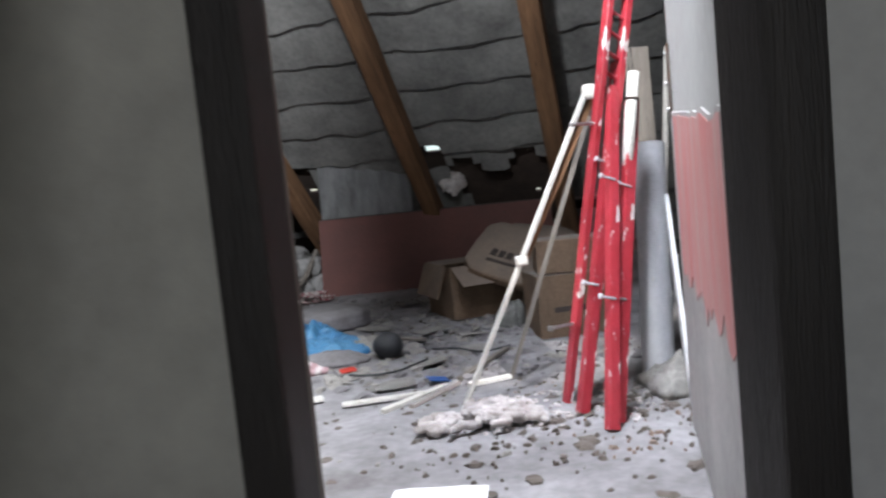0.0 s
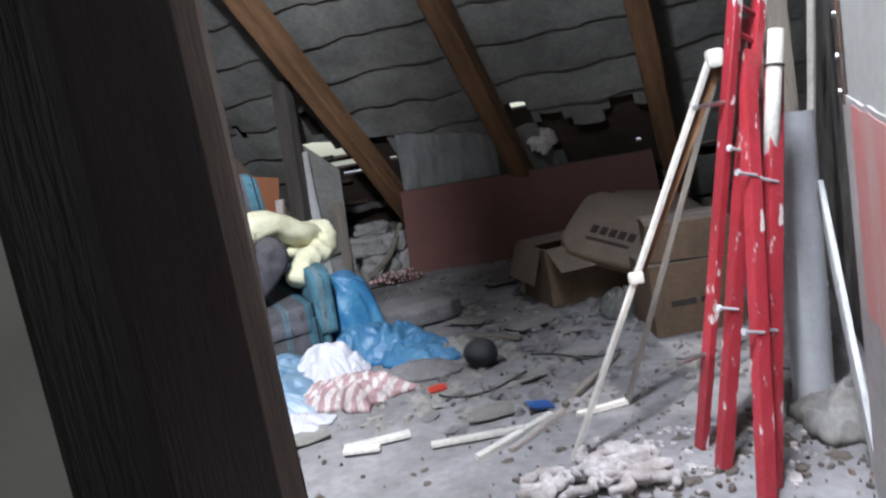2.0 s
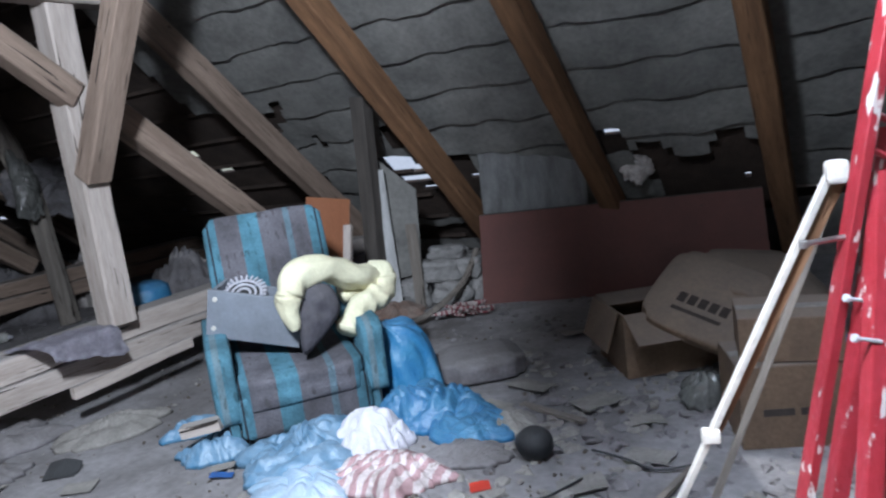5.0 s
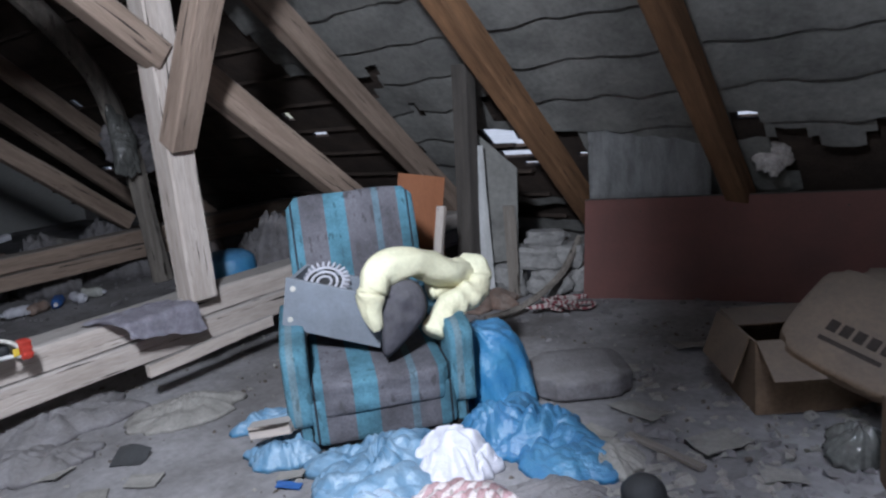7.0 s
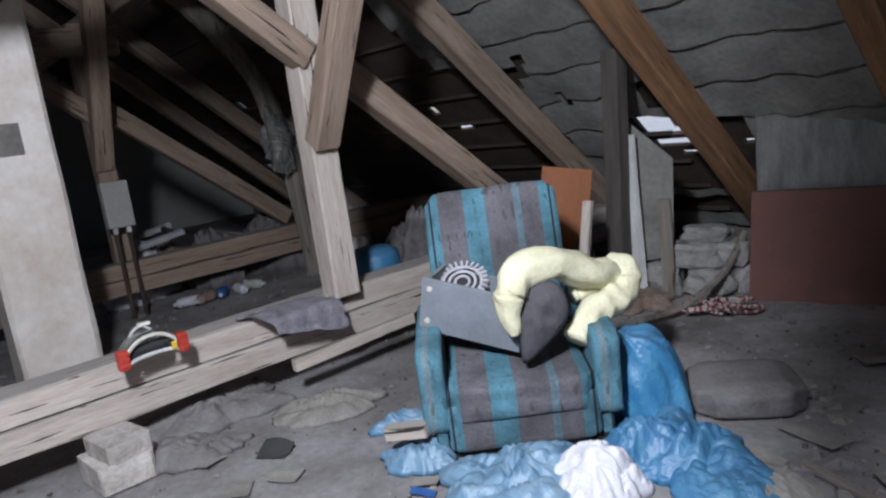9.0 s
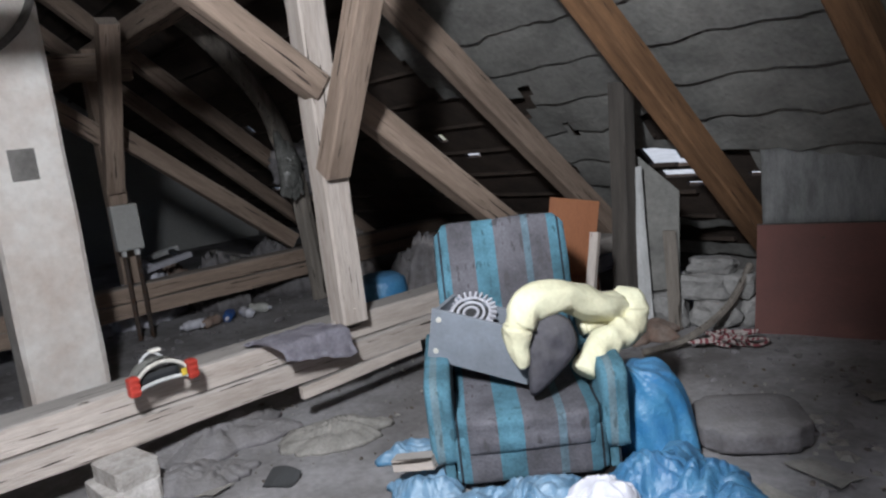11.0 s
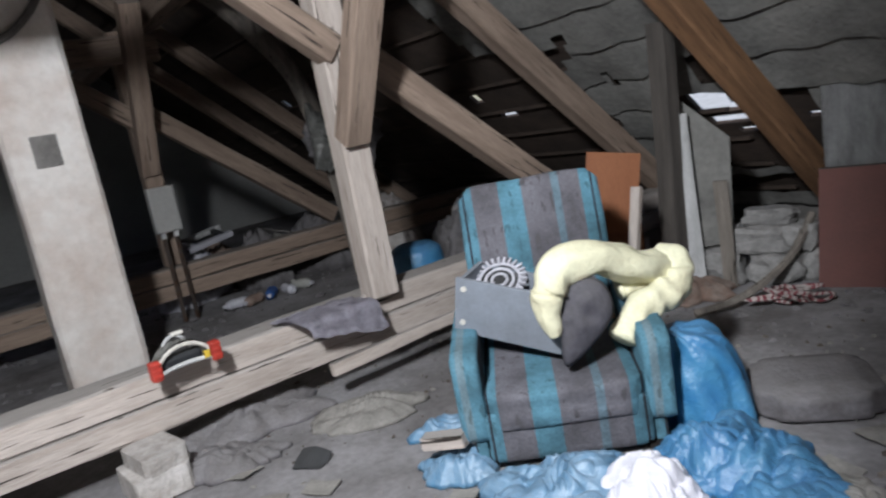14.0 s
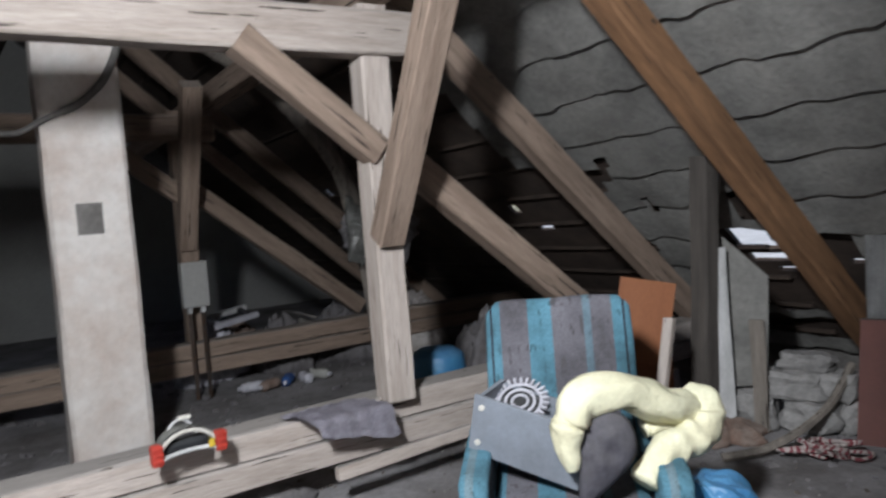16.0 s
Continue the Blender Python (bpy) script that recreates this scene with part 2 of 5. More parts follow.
M_CLEAR = mat("scratched_clear_plastic", (0.45, 0.45, 0.42), 0.25, second=(0.33, 0.33, 0.31), scale=10, bump=0.1, glossy=0.7)
M_REDPL = mat("red_plastic", (0.50, 0.05, 0.03), 0.4, second=(0.36, 0.04, 0.03), scale=10, bump=0.1, glossy=0.5)
M_YELPL = mat("yellow_plastic", (0.60, 0.42, 0.05), 0.5, bump=0.1)
M_BLUEPL = mat("deep_blue_plastic", (0.04, 0.12, 0.36), 0.4, bump=0.1, glossy=0.5)
TEAL, GREYB, DARKL = (0.10, 0.235, 0.31), (0.15, 0.145, 0.165), (0.03, 0.035, 0.045)
M_CHAIR = striped("striped_upholstery", [(0.0, GREYB), (0.17, (0.15, 0.22, 0.27)), (0.22, GREYB), (0.36, TEAL), (0.43, DARKL), (0.447, TEAL), (0.54, DARKL), (0.557, TEAL), (0.61, GREYB), (0.80, TEAL), (0.96, GREYB)], 0.60, dirt=0.7)
M_CHAIRARM = striped("turquoise_upholstery", [(0.0, TEAL), (0.45, DARKL), (0.5, TEAL), (0.75, (0.17, 0.25, 0.29))], 0.11, dirt=0.7)
M_STRIPE = striped("pink_striped_bag", [(0.0, (0.62, 0.55, 0.54)), (0.5, (0.42, 0.27, 0.28))], 0.052, axis=0, rough=0.6, wobble=0.10, dirt=0.7)
# Pale so that daylight seems to fill the roof holes; no such ground is seen.
M_GROUND = mat("pale_hole_backdrop", (0.62, 0.61, 0.60), 0.95, scale=0.5)


# ---- building helpers ----
def mesh_of(bm, name, material, smooth=False):
    bmesh.ops.recalc_face_normals(bm, faces=bm.faces)
    me = bpy.data.meshes.new(name)
    bm.to_mesh(me)
    bm.free()
    for m in (material if isinstance(material, (list, tuple)) else [material]):
        me.materials.append(m)
    if smooth:
        me.polygons.foreach_set("use_smooth", [True] * len(me.polygons))
    return me


def part(name, bm, material, parent, label="", m=None, smooth=False):
    ob = new(name, mesh_of(bm, name, material, smooth))
    ob.parent = parent
    if m is not None:
        ob.matrix_basis = m
    return tagged(ob, label) if label else ob


def thing(name, label, category, m=None, group="", kind=""):
    ob = new(name)
    ob.empty_display_size = 0.05
    if m is not None:
        ob.matrix_basis = m
    return tagged(ob, label, category, group, kind)


def solo(name, bm, material, label, category, m=None, group="", kind="", smooth=False):
    ob = new(name, mesh_of(bm, name, material, smooth))
    if m is not None:
        ob.matrix_basis = m
    return tagged(ob, label, category, group, kind)


def box(bm, c, s, rot=None, bevel=0.0):
    """A block with centre c and size s, edges rounded by bevel."""
    m = Matrix.Translation(c) @ (rot or Matrix()) @ Matrix.Diagonal((*s, 1))
    got = bmesh.ops.create_cube(bm, size=1, matrix=m)
    if bevel:
        es = list({e for v in got["verts"] for e in v.link_edges})
        bmesh.ops.bevel(bm, geom=es, offset=bevel, segments=2, affect="EDGES", profile=0.6)
    return bm


def boxes(*args, bevel=0.0):
    bm = bmesh.new()
    for c, s in args:
        box(bm, c, s, bevel=bevel)
    return bm


def hewn(length, w, h, wobble=0.006, seed=0, steps=None):
    """A hand-hewn timber along z from 0 to length, with uneven chamfered edges."""
    bm = bmesh.new()
    n = steps or max(4, int(length / 0.16))
    c = 0.12
    ring = [(-1 + c, -1), (1 - c, -1), (1, -1 + c), (1, 1 - c), (1 - c, 1), (-1 + c, 1), (-1, 1 - c), (-1, -1 + c)]
    rows = []
    for i in range(n + 1):
        z = length * i / n
        row = []
        for k, (x, y) in enumerate(ring):
            d = noise.noise_vector(Vector((k * 0.7 + seed * 3.1, z * 2.3, seed * 1.7)))
            e = noise.noise_vector(Vector((seed * 5.3, z * 0.8, 0.5)))
            row.append(bm.verts.new((x * w / 2 + d.x * wobble + e.x * wobble, y * h / 2 + d.y * wobble + e.y * wobble, z)))
        rows.append(row)
    for a, b in zip(rows, rows[1:]):
        for k in range(8):
            bm.faces.new((a[k], a[(k + 1) % 8], b[(k + 1) % 8], b[k]))
    bm.faces.new(rows[0][::-1]), bm.faces.new(rows[-1])
    return bm


def between(a, b, up=(0, 0, 1)):
    """The pose whose z runs from a to b and whose x lies across."""
    a, b = Vector(a), Vector(b)
    z = (b - a).normalized()
    x = z.cross(Vector(up))
    x = x.normalized() if x.length > 1e-3 else Vector((1, 0, 0))
    y = z.cross(x)
    return Matrix.Translation(a) @ Matrix((x, y, z)).transposed().to_4x4()


SEED = [0]


def timber(name, a, b, w, h, material, label, category="beam", group="", wobble=0.006, up=(0, 0, 1), kind=""):
    SEED[0] += 1
    m = between(a, b, up)
    return solo(name, hewn((Vector(b) - Vector(a)).length, w, h, wobble, SEED[0]), material, label, category, m, group, kind)


def tube(pts, radius, sides=12, taper=None, lumps=0.0, seed=0, sub=6, caps=True):
    """A round body along a smooth line through pts."""
    P = [Vector(p) for p in pts]
    line = []
    for i in range(len(P) - 1):
        p0, p1, p2, p3 = P[max(i - 1, 0)], P[i], P[i + 1], P[min(i + 2, len(P) - 1)]
        for k in range(sub):
            t = k / sub
            line.append(0.5 * (2 * p1 + (p2 - p0) * t + (2 * p0 - 5 * p1 + 4 * p2 - p3) * t * t + (3 * p1 - p0 - 3 * p2 + p3) * t ** 3))
    line.append(P[-1])
    bm = bmesh.new()
    rows, ref = [], Vector((0.31, 0.17, 0.93)).normalized()
    for i, p in enumerate(line):
        d = (line[min(i + 1, len(line) - 1)] - line[max(i - 1, 0)]).normalized()
        x = d.cross(ref).normalized()
        y = d.cross(x)
        f = i / (len(line) - 1)
        r = radius * (taper(f) if taper else 1)
        row = []
        for k in range(sides):
            a = 2 * math.pi * k / sides
            rr = r * (1 + lumps * noise.noise(Vector((math.cos(a) * 1.5, math.sin(a) * 1.5, f * 9 + seed))))
            row.append(bm.verts.new(p + (x * math.cos(a) + y * math.sin(a)) * rr))
        rows.append(row)
    for a, b in zip(rows, rows[1:]):
        for k in range(sides):
            bm.faces.new((a[k], a[(k + 1) % sides], b[(k + 1) % sides], b[k]))
    if caps:
        bm.faces.new(rows[0][::-1]), bm.faces.new(rows[-1])
    return bm


def heap(w, d, h, seed=0, n=34, folds=5.0, sharp=1.0, ragged=0.3):
    """A crumpled cloth or sheet lying in a low heap: ridged folds and an uneven rim, with a small thickness."""
    bm = bmesh.new()
    rows = []
    for j in range(n + 1):
        row = []
        for i in range(2 * n):
            a = math.pi * i / n
            r = j / n
            o = Vector((math.cos(a) * 1.3, math.sin(a) * 1.3, seed * 7.7))
            rim = 1 + ragged * noise.noise(o * 1.4) + ragged * 0.6 * noise.noise(o * 4) + ragged * 0.35 * noise.noise(o * 10)
            x, y = math.cos(a) * r * rim * w / 2, math.sin(a) * r * rim * d / 2
            q = Vector((x * folds + seed * 3.3, y * folds, seed))
            q = q + 0.6 * noise.noise_vector(q * 0.8)
            ridge = 1 - abs(noise.noise(q)) * 2.2
            ridge2 = 1 - abs(noise.noise(q * 2.3 + Vector((5, 1, 2)))) * 2
            dome = max(0.0, 1 - r ** 2.2)
            z = h * (dome * (0.45 + 0.4 * max(ridge, 0) ** sharp) + 0.30 * max(ridge2, 0) * (1 - 0.45 * r)) + 0.004
            row.append(bm.verts.new((x, y, z * (1 if j < n else 0.0) - (0.004 if j == n else 0))))
        rows.append(row)
    for a, b in zip(rows, rows[1:]):
        for k in range(2 * n):
            bm.faces.new((a[k], a[(k + 1) % (2 * n)], b[(k + 1) % (2 * n)], b[k]))
    bmesh.ops.remove_doubles(bm, verts=rows[0], dist=1e-4)
    bm.faces.new([v for v in rows[-1]][::-1])
    return bm


def drape(w, d, h, seed=0, n=44, folds=7.0, fine=19.0, ragged=0.35):
    """A soft sheet thrown down: rounded folds with creases between them, an uneven rim and a small thickness."""
    bm = bmesh.new()
    rows, turn = [], Matrix.Rotation(seed * 1.3, 3, "Z")
    for j in range(n + 1):
        row = []
        for i in range(2 * n):
            a, r = math.pi * i / n, j / n
            o = Vector((math.cos(a) * 1.2, math.sin(a) * 1.2, seed * 7.7))
            rim = 1 + ragged * noise.noise(o * 1.4) + ragged * 0.5 * noise.noise(o * 3.5) + ragged * 0.2 * noise.noise(o * 9)
            x, y = math.cos(a) * r * rim * w / 2, math.sin(a) * r * rim * d / 2
            q = turn @ Vector((x, y, 0)) + 0.20 * noise.noise_vector(Vector((x * 4, y * 4, seed))) + 0.05 * noise.noise_vector(Vector((x * 13, y * 13, seed + 5)))
            lobe = abs(math.sin(q.x * folds * math.pi)) ** 0.8
            fine_lobe = abs(math.sin((q.y + 0.4 * q.x) * fine * math.pi)) ** 0.9
            dome = max(0.0, 1 - r ** 2.4) * (0.75 + 0.5 * noise.noise(Vector((x * 5, y * 5, seed + 2))))
            z = h * (dome * (0.55 + 0.30 * lobe) + 0.11 * fine_lobe * (1 - 0.5 * r)) + 0.006
            row.append(bm.verts.new((x, y, z if j < n else -0.004)))
        rows.append(row)
    for a, b in zip(rows, rows[1:]):
        for k in range(2 * n):
            bm.faces.new((a[k], a[(k + 1) % (2 * n)], b[(k + 1) % (2 * n)], b[k]))
    bmesh.ops.remove_doubles(bm, verts=rows[0], dist=1e-4)
    bm.faces.new(list(rows[-1])[::-1])
    return bm


def stone(w, d, h, seed):
    """A rough field stone with flattened faces."""
    bm = bmesh.new()
    bmesh.ops.create_icosphere(bm, subdivisions=3, radius=0.5)
    for v in bm.verts:
        c = v.co * 2
        f = (abs(c.x) ** 8 + abs(c.y) ** 8 + abs(c.z) ** 8) ** -0.125
        c = c * f * (1 + 0.36 * noise.noise(c * 1.3 + Vector((seed, 0, 0))) + 0.10 * noise.noise(c * 5 + Vector((0, seed, 0))))
        v.co = Vector((c.x * w / 2, c.y * d / 2, c.z * h / 2 + h / 2))
    return bm


def pad(outline, thick, seed, n=10):
    """A stuffed pad with a smooth outline in x and z, fullest in the middle, puckered towards its seam."""
    P, m = [Vector((x, 0, z)) for x, z in outline], len(outline)
    ring = []
    for i in range(m):
        p0, p1, p2, p3 = P[i - 1], P[i], P[(i + 1) % m], P[(i + 2) % m]
        for k in range(6):
            t = k / 6
            ring.append(0.5 * (2 * p1 + (p2 - p0) * t + (2 * p0 - 5 * p1 + 4 * p2 - p3) * t * t + (3 * p1 - p0 - 3 * p2 + p3) * t ** 3))
    mid = sum(ring, Vector()) / len(ring)
    bm = bmesh.new()
    for side in (-1, 1):
        rows = []
        for j in range(n + 1):
            r = j / n
            row = []
            for k, p in enumerate(ring):
                v = mid.lerp(p, r)
                puck = 1 + 0.35 * noise.noise(v * 17 + Vector((seed, side, 0)))
                v.y = side * thick / 2 * math.sqrt(max(0.0, 1 - r ** 2.6)) * puck
                row.append(bm.verts.new(v))
            rows.append(row)
        for a, b in zip(rows, rows[1:]):
            for k in range(len(ring)):
                bm.faces.new((a[k], a[(k + 1) % len(ring)], b[(k + 1) % len(ring)], b[k]))
    bmesh.ops.remove_doubles(bm, verts=list(bm.verts), dist=1e-4)
    return bm


def slab(outline, z0, z1):
    """A plate with the given outline."""
    bm = bmesh.new()
    lo = [bm.verts.new((x, y, z0)) for x, y in outline]
    hi = [bm.verts.new((x, y, z1)) for x, y in outline]
    bm.faces.new(lo[::-1]), bm.faces.new(hi)
    for k in range(len(lo)):
        j = (k + 1) % len(lo)
        bm.faces.new((lo[k], lo[j], hi[j], hi[k]))
    return bm


def crumpled(w, d, seed, bend=0.03, n=6):
    """A torn, bent sheet with thickness."""
    bm = bmesh.new()
    g = {}
    for s in (0, 1):
        for i in range(n + 1):
            for j in range(n + 1):
                x, y = (i / n - 0.5) * w, (j / n - 0.5) * d
                o = Vector((x * 7, y * 7, seed * 3.7))
                e = noise.noise_vector(o * 1.5) * 0.12 * min(w, d)
                z = bend * (0.5 + noise.noise(o)) + 0.003 * s
                g[s, i, j] = bm.verts.new((x + e.x, y + e.y, max(z, 0.001 + 0.003 * s)))
    for i in range(n):
        for j in range(n):
            bm.faces.new((g[0, i, j], g[0, i, j + 1], g[0, i + 1, j + 1], g[0, i + 1, j]))
            bm.faces.new((g[1, i, j], g[1, i + 1, j], g[1, i + 1, j + 1], g[1, i, j + 1]))
    for k in range(n):
        for a, b in (((k, 0), (k + 1, 0)), ((n, k), (n, k + 1)), ((k + 1, n), (k, n)), ((0, k + 1), (0, k))):
            bm.faces.new((g[0, *a], g[0, *b], g[1, *b], g[1, *a]))
    return bm


def at(x, y, z=0.0, rz=0.0, rx=0.0, ry=0.0):
    return pose(x, y, z, rx, ry, rz)


def atE(p, q, z=0.0, rz=0.0, rx=0.0, ry=0.0):
    return FR @ pose(p, q, z, rx, ry, rz)


# ---- structure ----
# floor: one uneven sheet with thickness, from the landing to the eaves
bm = bmesh.new()
nx, ny = 110, 70
grid = [[None] * (ny + 1) for _ in range(nx + 1)]
for i in range(nx + 1):
    for j in range(ny + 1):
        p, q = -12.5 + 14.2 * i / nx, 1.36 + 5.9 * j / ny
        z = 0.012 * noise.noise(Vector((p * 1.3, q * 1.3, 1))) + 0.006 * noise.noise(Vector((p * 5, q * 5, 2))) - 0.006
        grid[i][j] = bm.verts.new((p, q, z))
for i in range(nx):
    for j in range(ny):
        bm.faces.new((grid[i][j], grid[i + 1][j], grid[i + 1][j + 1], grid[i][j + 1]))
solo("floor", bm, M_FLOOR, "dusty grey attic floor strewn with dirt", "floor", FR, kind="structure", smooth=True)
solo("floor_base", boxes(((-5.4, 4.36, -0.14), (14.4, 6.0, 0.2))), M_DARKWALL, "bare slab under the attic floor", "floor", FR, kind="structure")
solo("floor_rear", boxes(((-6.65, 0.62, -0.05), (11.6, 1.46, 0.1))), M_FLOOR, "dusty grey attic floor beside the stairwell", "floor", FR, kind="structure")
# landing and stairs below the low door
stairs = thing("stairs", "grey worn steps climbing to the attic door", "stairs", kind="structure")
for k in range(7):
    part("step", boxes(((0.06, 1.31 - 0.22 * k - (0.0 if k else -0.0), -0.12 - 0.18 * k), (1.0, 0.24 if k else 0.26, 0.24)), bevel=0.006), M_JAMB, stairs)
solo("stairwell_floor", boxes(((0.06, -0.75, -1.36), (1.4, 1.3, 0.1))), M_FLOOR, "grey floor at the foot of the stairs", "floor", kind="structure")

# wall with the low door, the dark frame set into it
DL, DR, DY = -0.215, 0.315, 1.30
solo("wall_door", boxes(((-0.675, DY + 0.03, 0.35), (0.81, 0.06, 3.5)), ((0.70, DY + 0.03, 0.35), (0.63, 0.06, 3.5)), ((0.07, DY + 0.03, 2.02), (0.76, 0.06, 0.16))), M_PANEL, "grey cream-painted wall round the low attic door", "wall", kind="structure")
frame_ob = thing("door_frame", "near-black wooden frame of the low attic door", "door frame", kind="structure")
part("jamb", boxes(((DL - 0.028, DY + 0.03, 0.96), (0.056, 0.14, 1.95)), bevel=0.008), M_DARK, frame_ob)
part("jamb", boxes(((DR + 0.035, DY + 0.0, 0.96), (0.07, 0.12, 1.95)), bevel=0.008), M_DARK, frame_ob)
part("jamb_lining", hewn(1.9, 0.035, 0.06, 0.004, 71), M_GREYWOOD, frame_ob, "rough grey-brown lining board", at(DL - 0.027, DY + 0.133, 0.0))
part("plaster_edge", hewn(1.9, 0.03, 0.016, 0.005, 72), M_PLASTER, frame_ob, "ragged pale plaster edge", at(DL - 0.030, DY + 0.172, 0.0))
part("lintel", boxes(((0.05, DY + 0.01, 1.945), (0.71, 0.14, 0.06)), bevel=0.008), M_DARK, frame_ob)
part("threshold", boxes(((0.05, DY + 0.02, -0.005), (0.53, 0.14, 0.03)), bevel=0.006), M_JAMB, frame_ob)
# stairwell sides, rear with an assumed opening for the fill lamp, and lid
solo("wall_stair_left", boxes(((-0.62, 0.0, 0.35), (0.08, 2.56, 3.5))), M_PANEL, "grey cream-painted stairwell wall", "wall", kind="structure")
solo("wall_stair_right", boxes(((0.74, 0.0, 0.35), (0.08, 2.56, 3.5))), M_PANEL, "grey cream-painted stairwell wall", "wall", kind="structure")
solo("wall_stair_rear", boxes(((-0.46, -1.25, 0.35), (0.24, 0.08, 3.5)), ((0.58, -1.25, 0.35), (0.24, 0.08, 3.5)), ((0.06, -1.25, 0.0), (0.8, 0.08, 1.4)), ((0.06, -1.25, 1.92), (0.8, 0.08, 0.36))), M_PANEL, "unseen grey stairwell wall with an assumed opening", "wall", kind="structure")
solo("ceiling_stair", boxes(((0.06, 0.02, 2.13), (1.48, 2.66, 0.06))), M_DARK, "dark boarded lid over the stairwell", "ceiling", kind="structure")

# wall beside the door and its set-back continuation
solo("wall_right_near", boxes(((0.465, 1.955, 1.11), (1.0, 1.19, 2.36))), M_GREYWALL, "smooth grey wall beside the door", "wall", FR, kind="structure")
solo("wall_right_far", boxes(((0.56, 3.475, 1.4), (0.95, 1.85, 3.0))), M_DARKWALL, "rough dark plastered wall", "wall", FR, kind="structure")
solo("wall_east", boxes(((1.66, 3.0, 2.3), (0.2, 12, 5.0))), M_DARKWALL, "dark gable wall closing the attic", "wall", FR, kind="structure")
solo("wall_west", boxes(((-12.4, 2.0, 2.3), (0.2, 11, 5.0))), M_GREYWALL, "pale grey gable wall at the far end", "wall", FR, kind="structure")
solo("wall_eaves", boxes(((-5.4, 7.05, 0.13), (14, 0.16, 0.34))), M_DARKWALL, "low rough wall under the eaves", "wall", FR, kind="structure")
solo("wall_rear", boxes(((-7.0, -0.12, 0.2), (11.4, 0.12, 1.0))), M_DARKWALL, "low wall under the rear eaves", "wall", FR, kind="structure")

# roof: holes as p0, p1, q0, q1
HOLES = [(-3.52, -3.18, 5.88, 6.07), (-3.50, -3.06, 6.10, 6.17), (-3.36, -2.98, 6.21, 6.25), (-3.03, -2.97, 6.04, 6.10), (-5.41, -5.31, 5.61, 5.69), (-5.29, -5.10, 5.80, 5.87), (-8.39, -8.27, 5.21, 5.31), (-1.70, -1.58, 5.87, 5.94), (-3.21, -3.16, 5.61, 5.65), (-2.86, -2.78, 6.14, 6.18), (-2.80, -2.68, 6.22, 6.25),
         (-3.75, -3.05, 6.60, 6.63), (-0.58, -0.30, 6.47, 6.50), (-0.90, -0.86, 6.34, 6.38), (-3.86, -3.83, 5.60, 5.63), (-4.62, -4.58, 5.30, 5.33), (-6.36, -6.31, 6.22, 6.25), (-9.8, -9.55, 6.10, 6.16), (-8.7, -8.5, 5.15, 5.18), (-2.52, -2.49, 6.50, 6.53), (-0.70, -0.67, 6.47, 6.50)]


def holed(p0, p1, q0, q1, holes):
    """Cuts a strip of roof into the cells that are left between its holes."""
    ps = sorted({p0, p1, *[min(max(v, p0), p1) for h in holes for v in h[:2]]})
    qs = sorted({q0, q1, *[min(max(v, q0), q1) for h in holes for v in h[2:]]})
    for a, b in zip(ps, ps[1:]):
        for c, d in zip(qs, qs[1:]):
            mp, mq = (a + b) / 2, (c + d) / 2
            if not any(h[0] < mp < h[1] and h[2] < mq < h[3] for h in holes):
                yield a, b, c, d


HOLES = [(a, b, c + 0.07, d + 0.07) for a, b, c, d in HOLES]
roof = thing("roof_main", "tiled roof slope seen from below", "roof", kind="structure")
bm = bmesh.new()
for a, b, c, d in holed(-12.5, 1.7, RIDGE_Q, 7.25, HOLES):
    lo = [bm.verts.new(E(p, q, TAN * (EAVE_Q - q) + 0.09)) for p, q in ((a, c), (b, c), (b, d), (a, d))]
    bm.faces.new(lo)
bmesh.ops.remove_doubles(bm, verts=bm.verts, dist=1e-4)
bmesh.ops.solidify(bm, geom=list(bm.faces), thickness=0.03)
part("roof_boards", bm, M_TILE, roof, "dark boards and tiles with gaps of daylight")
# felt strips, each with a hanging wavy edge
STEP = 0.245
row = 0
q = 6.86
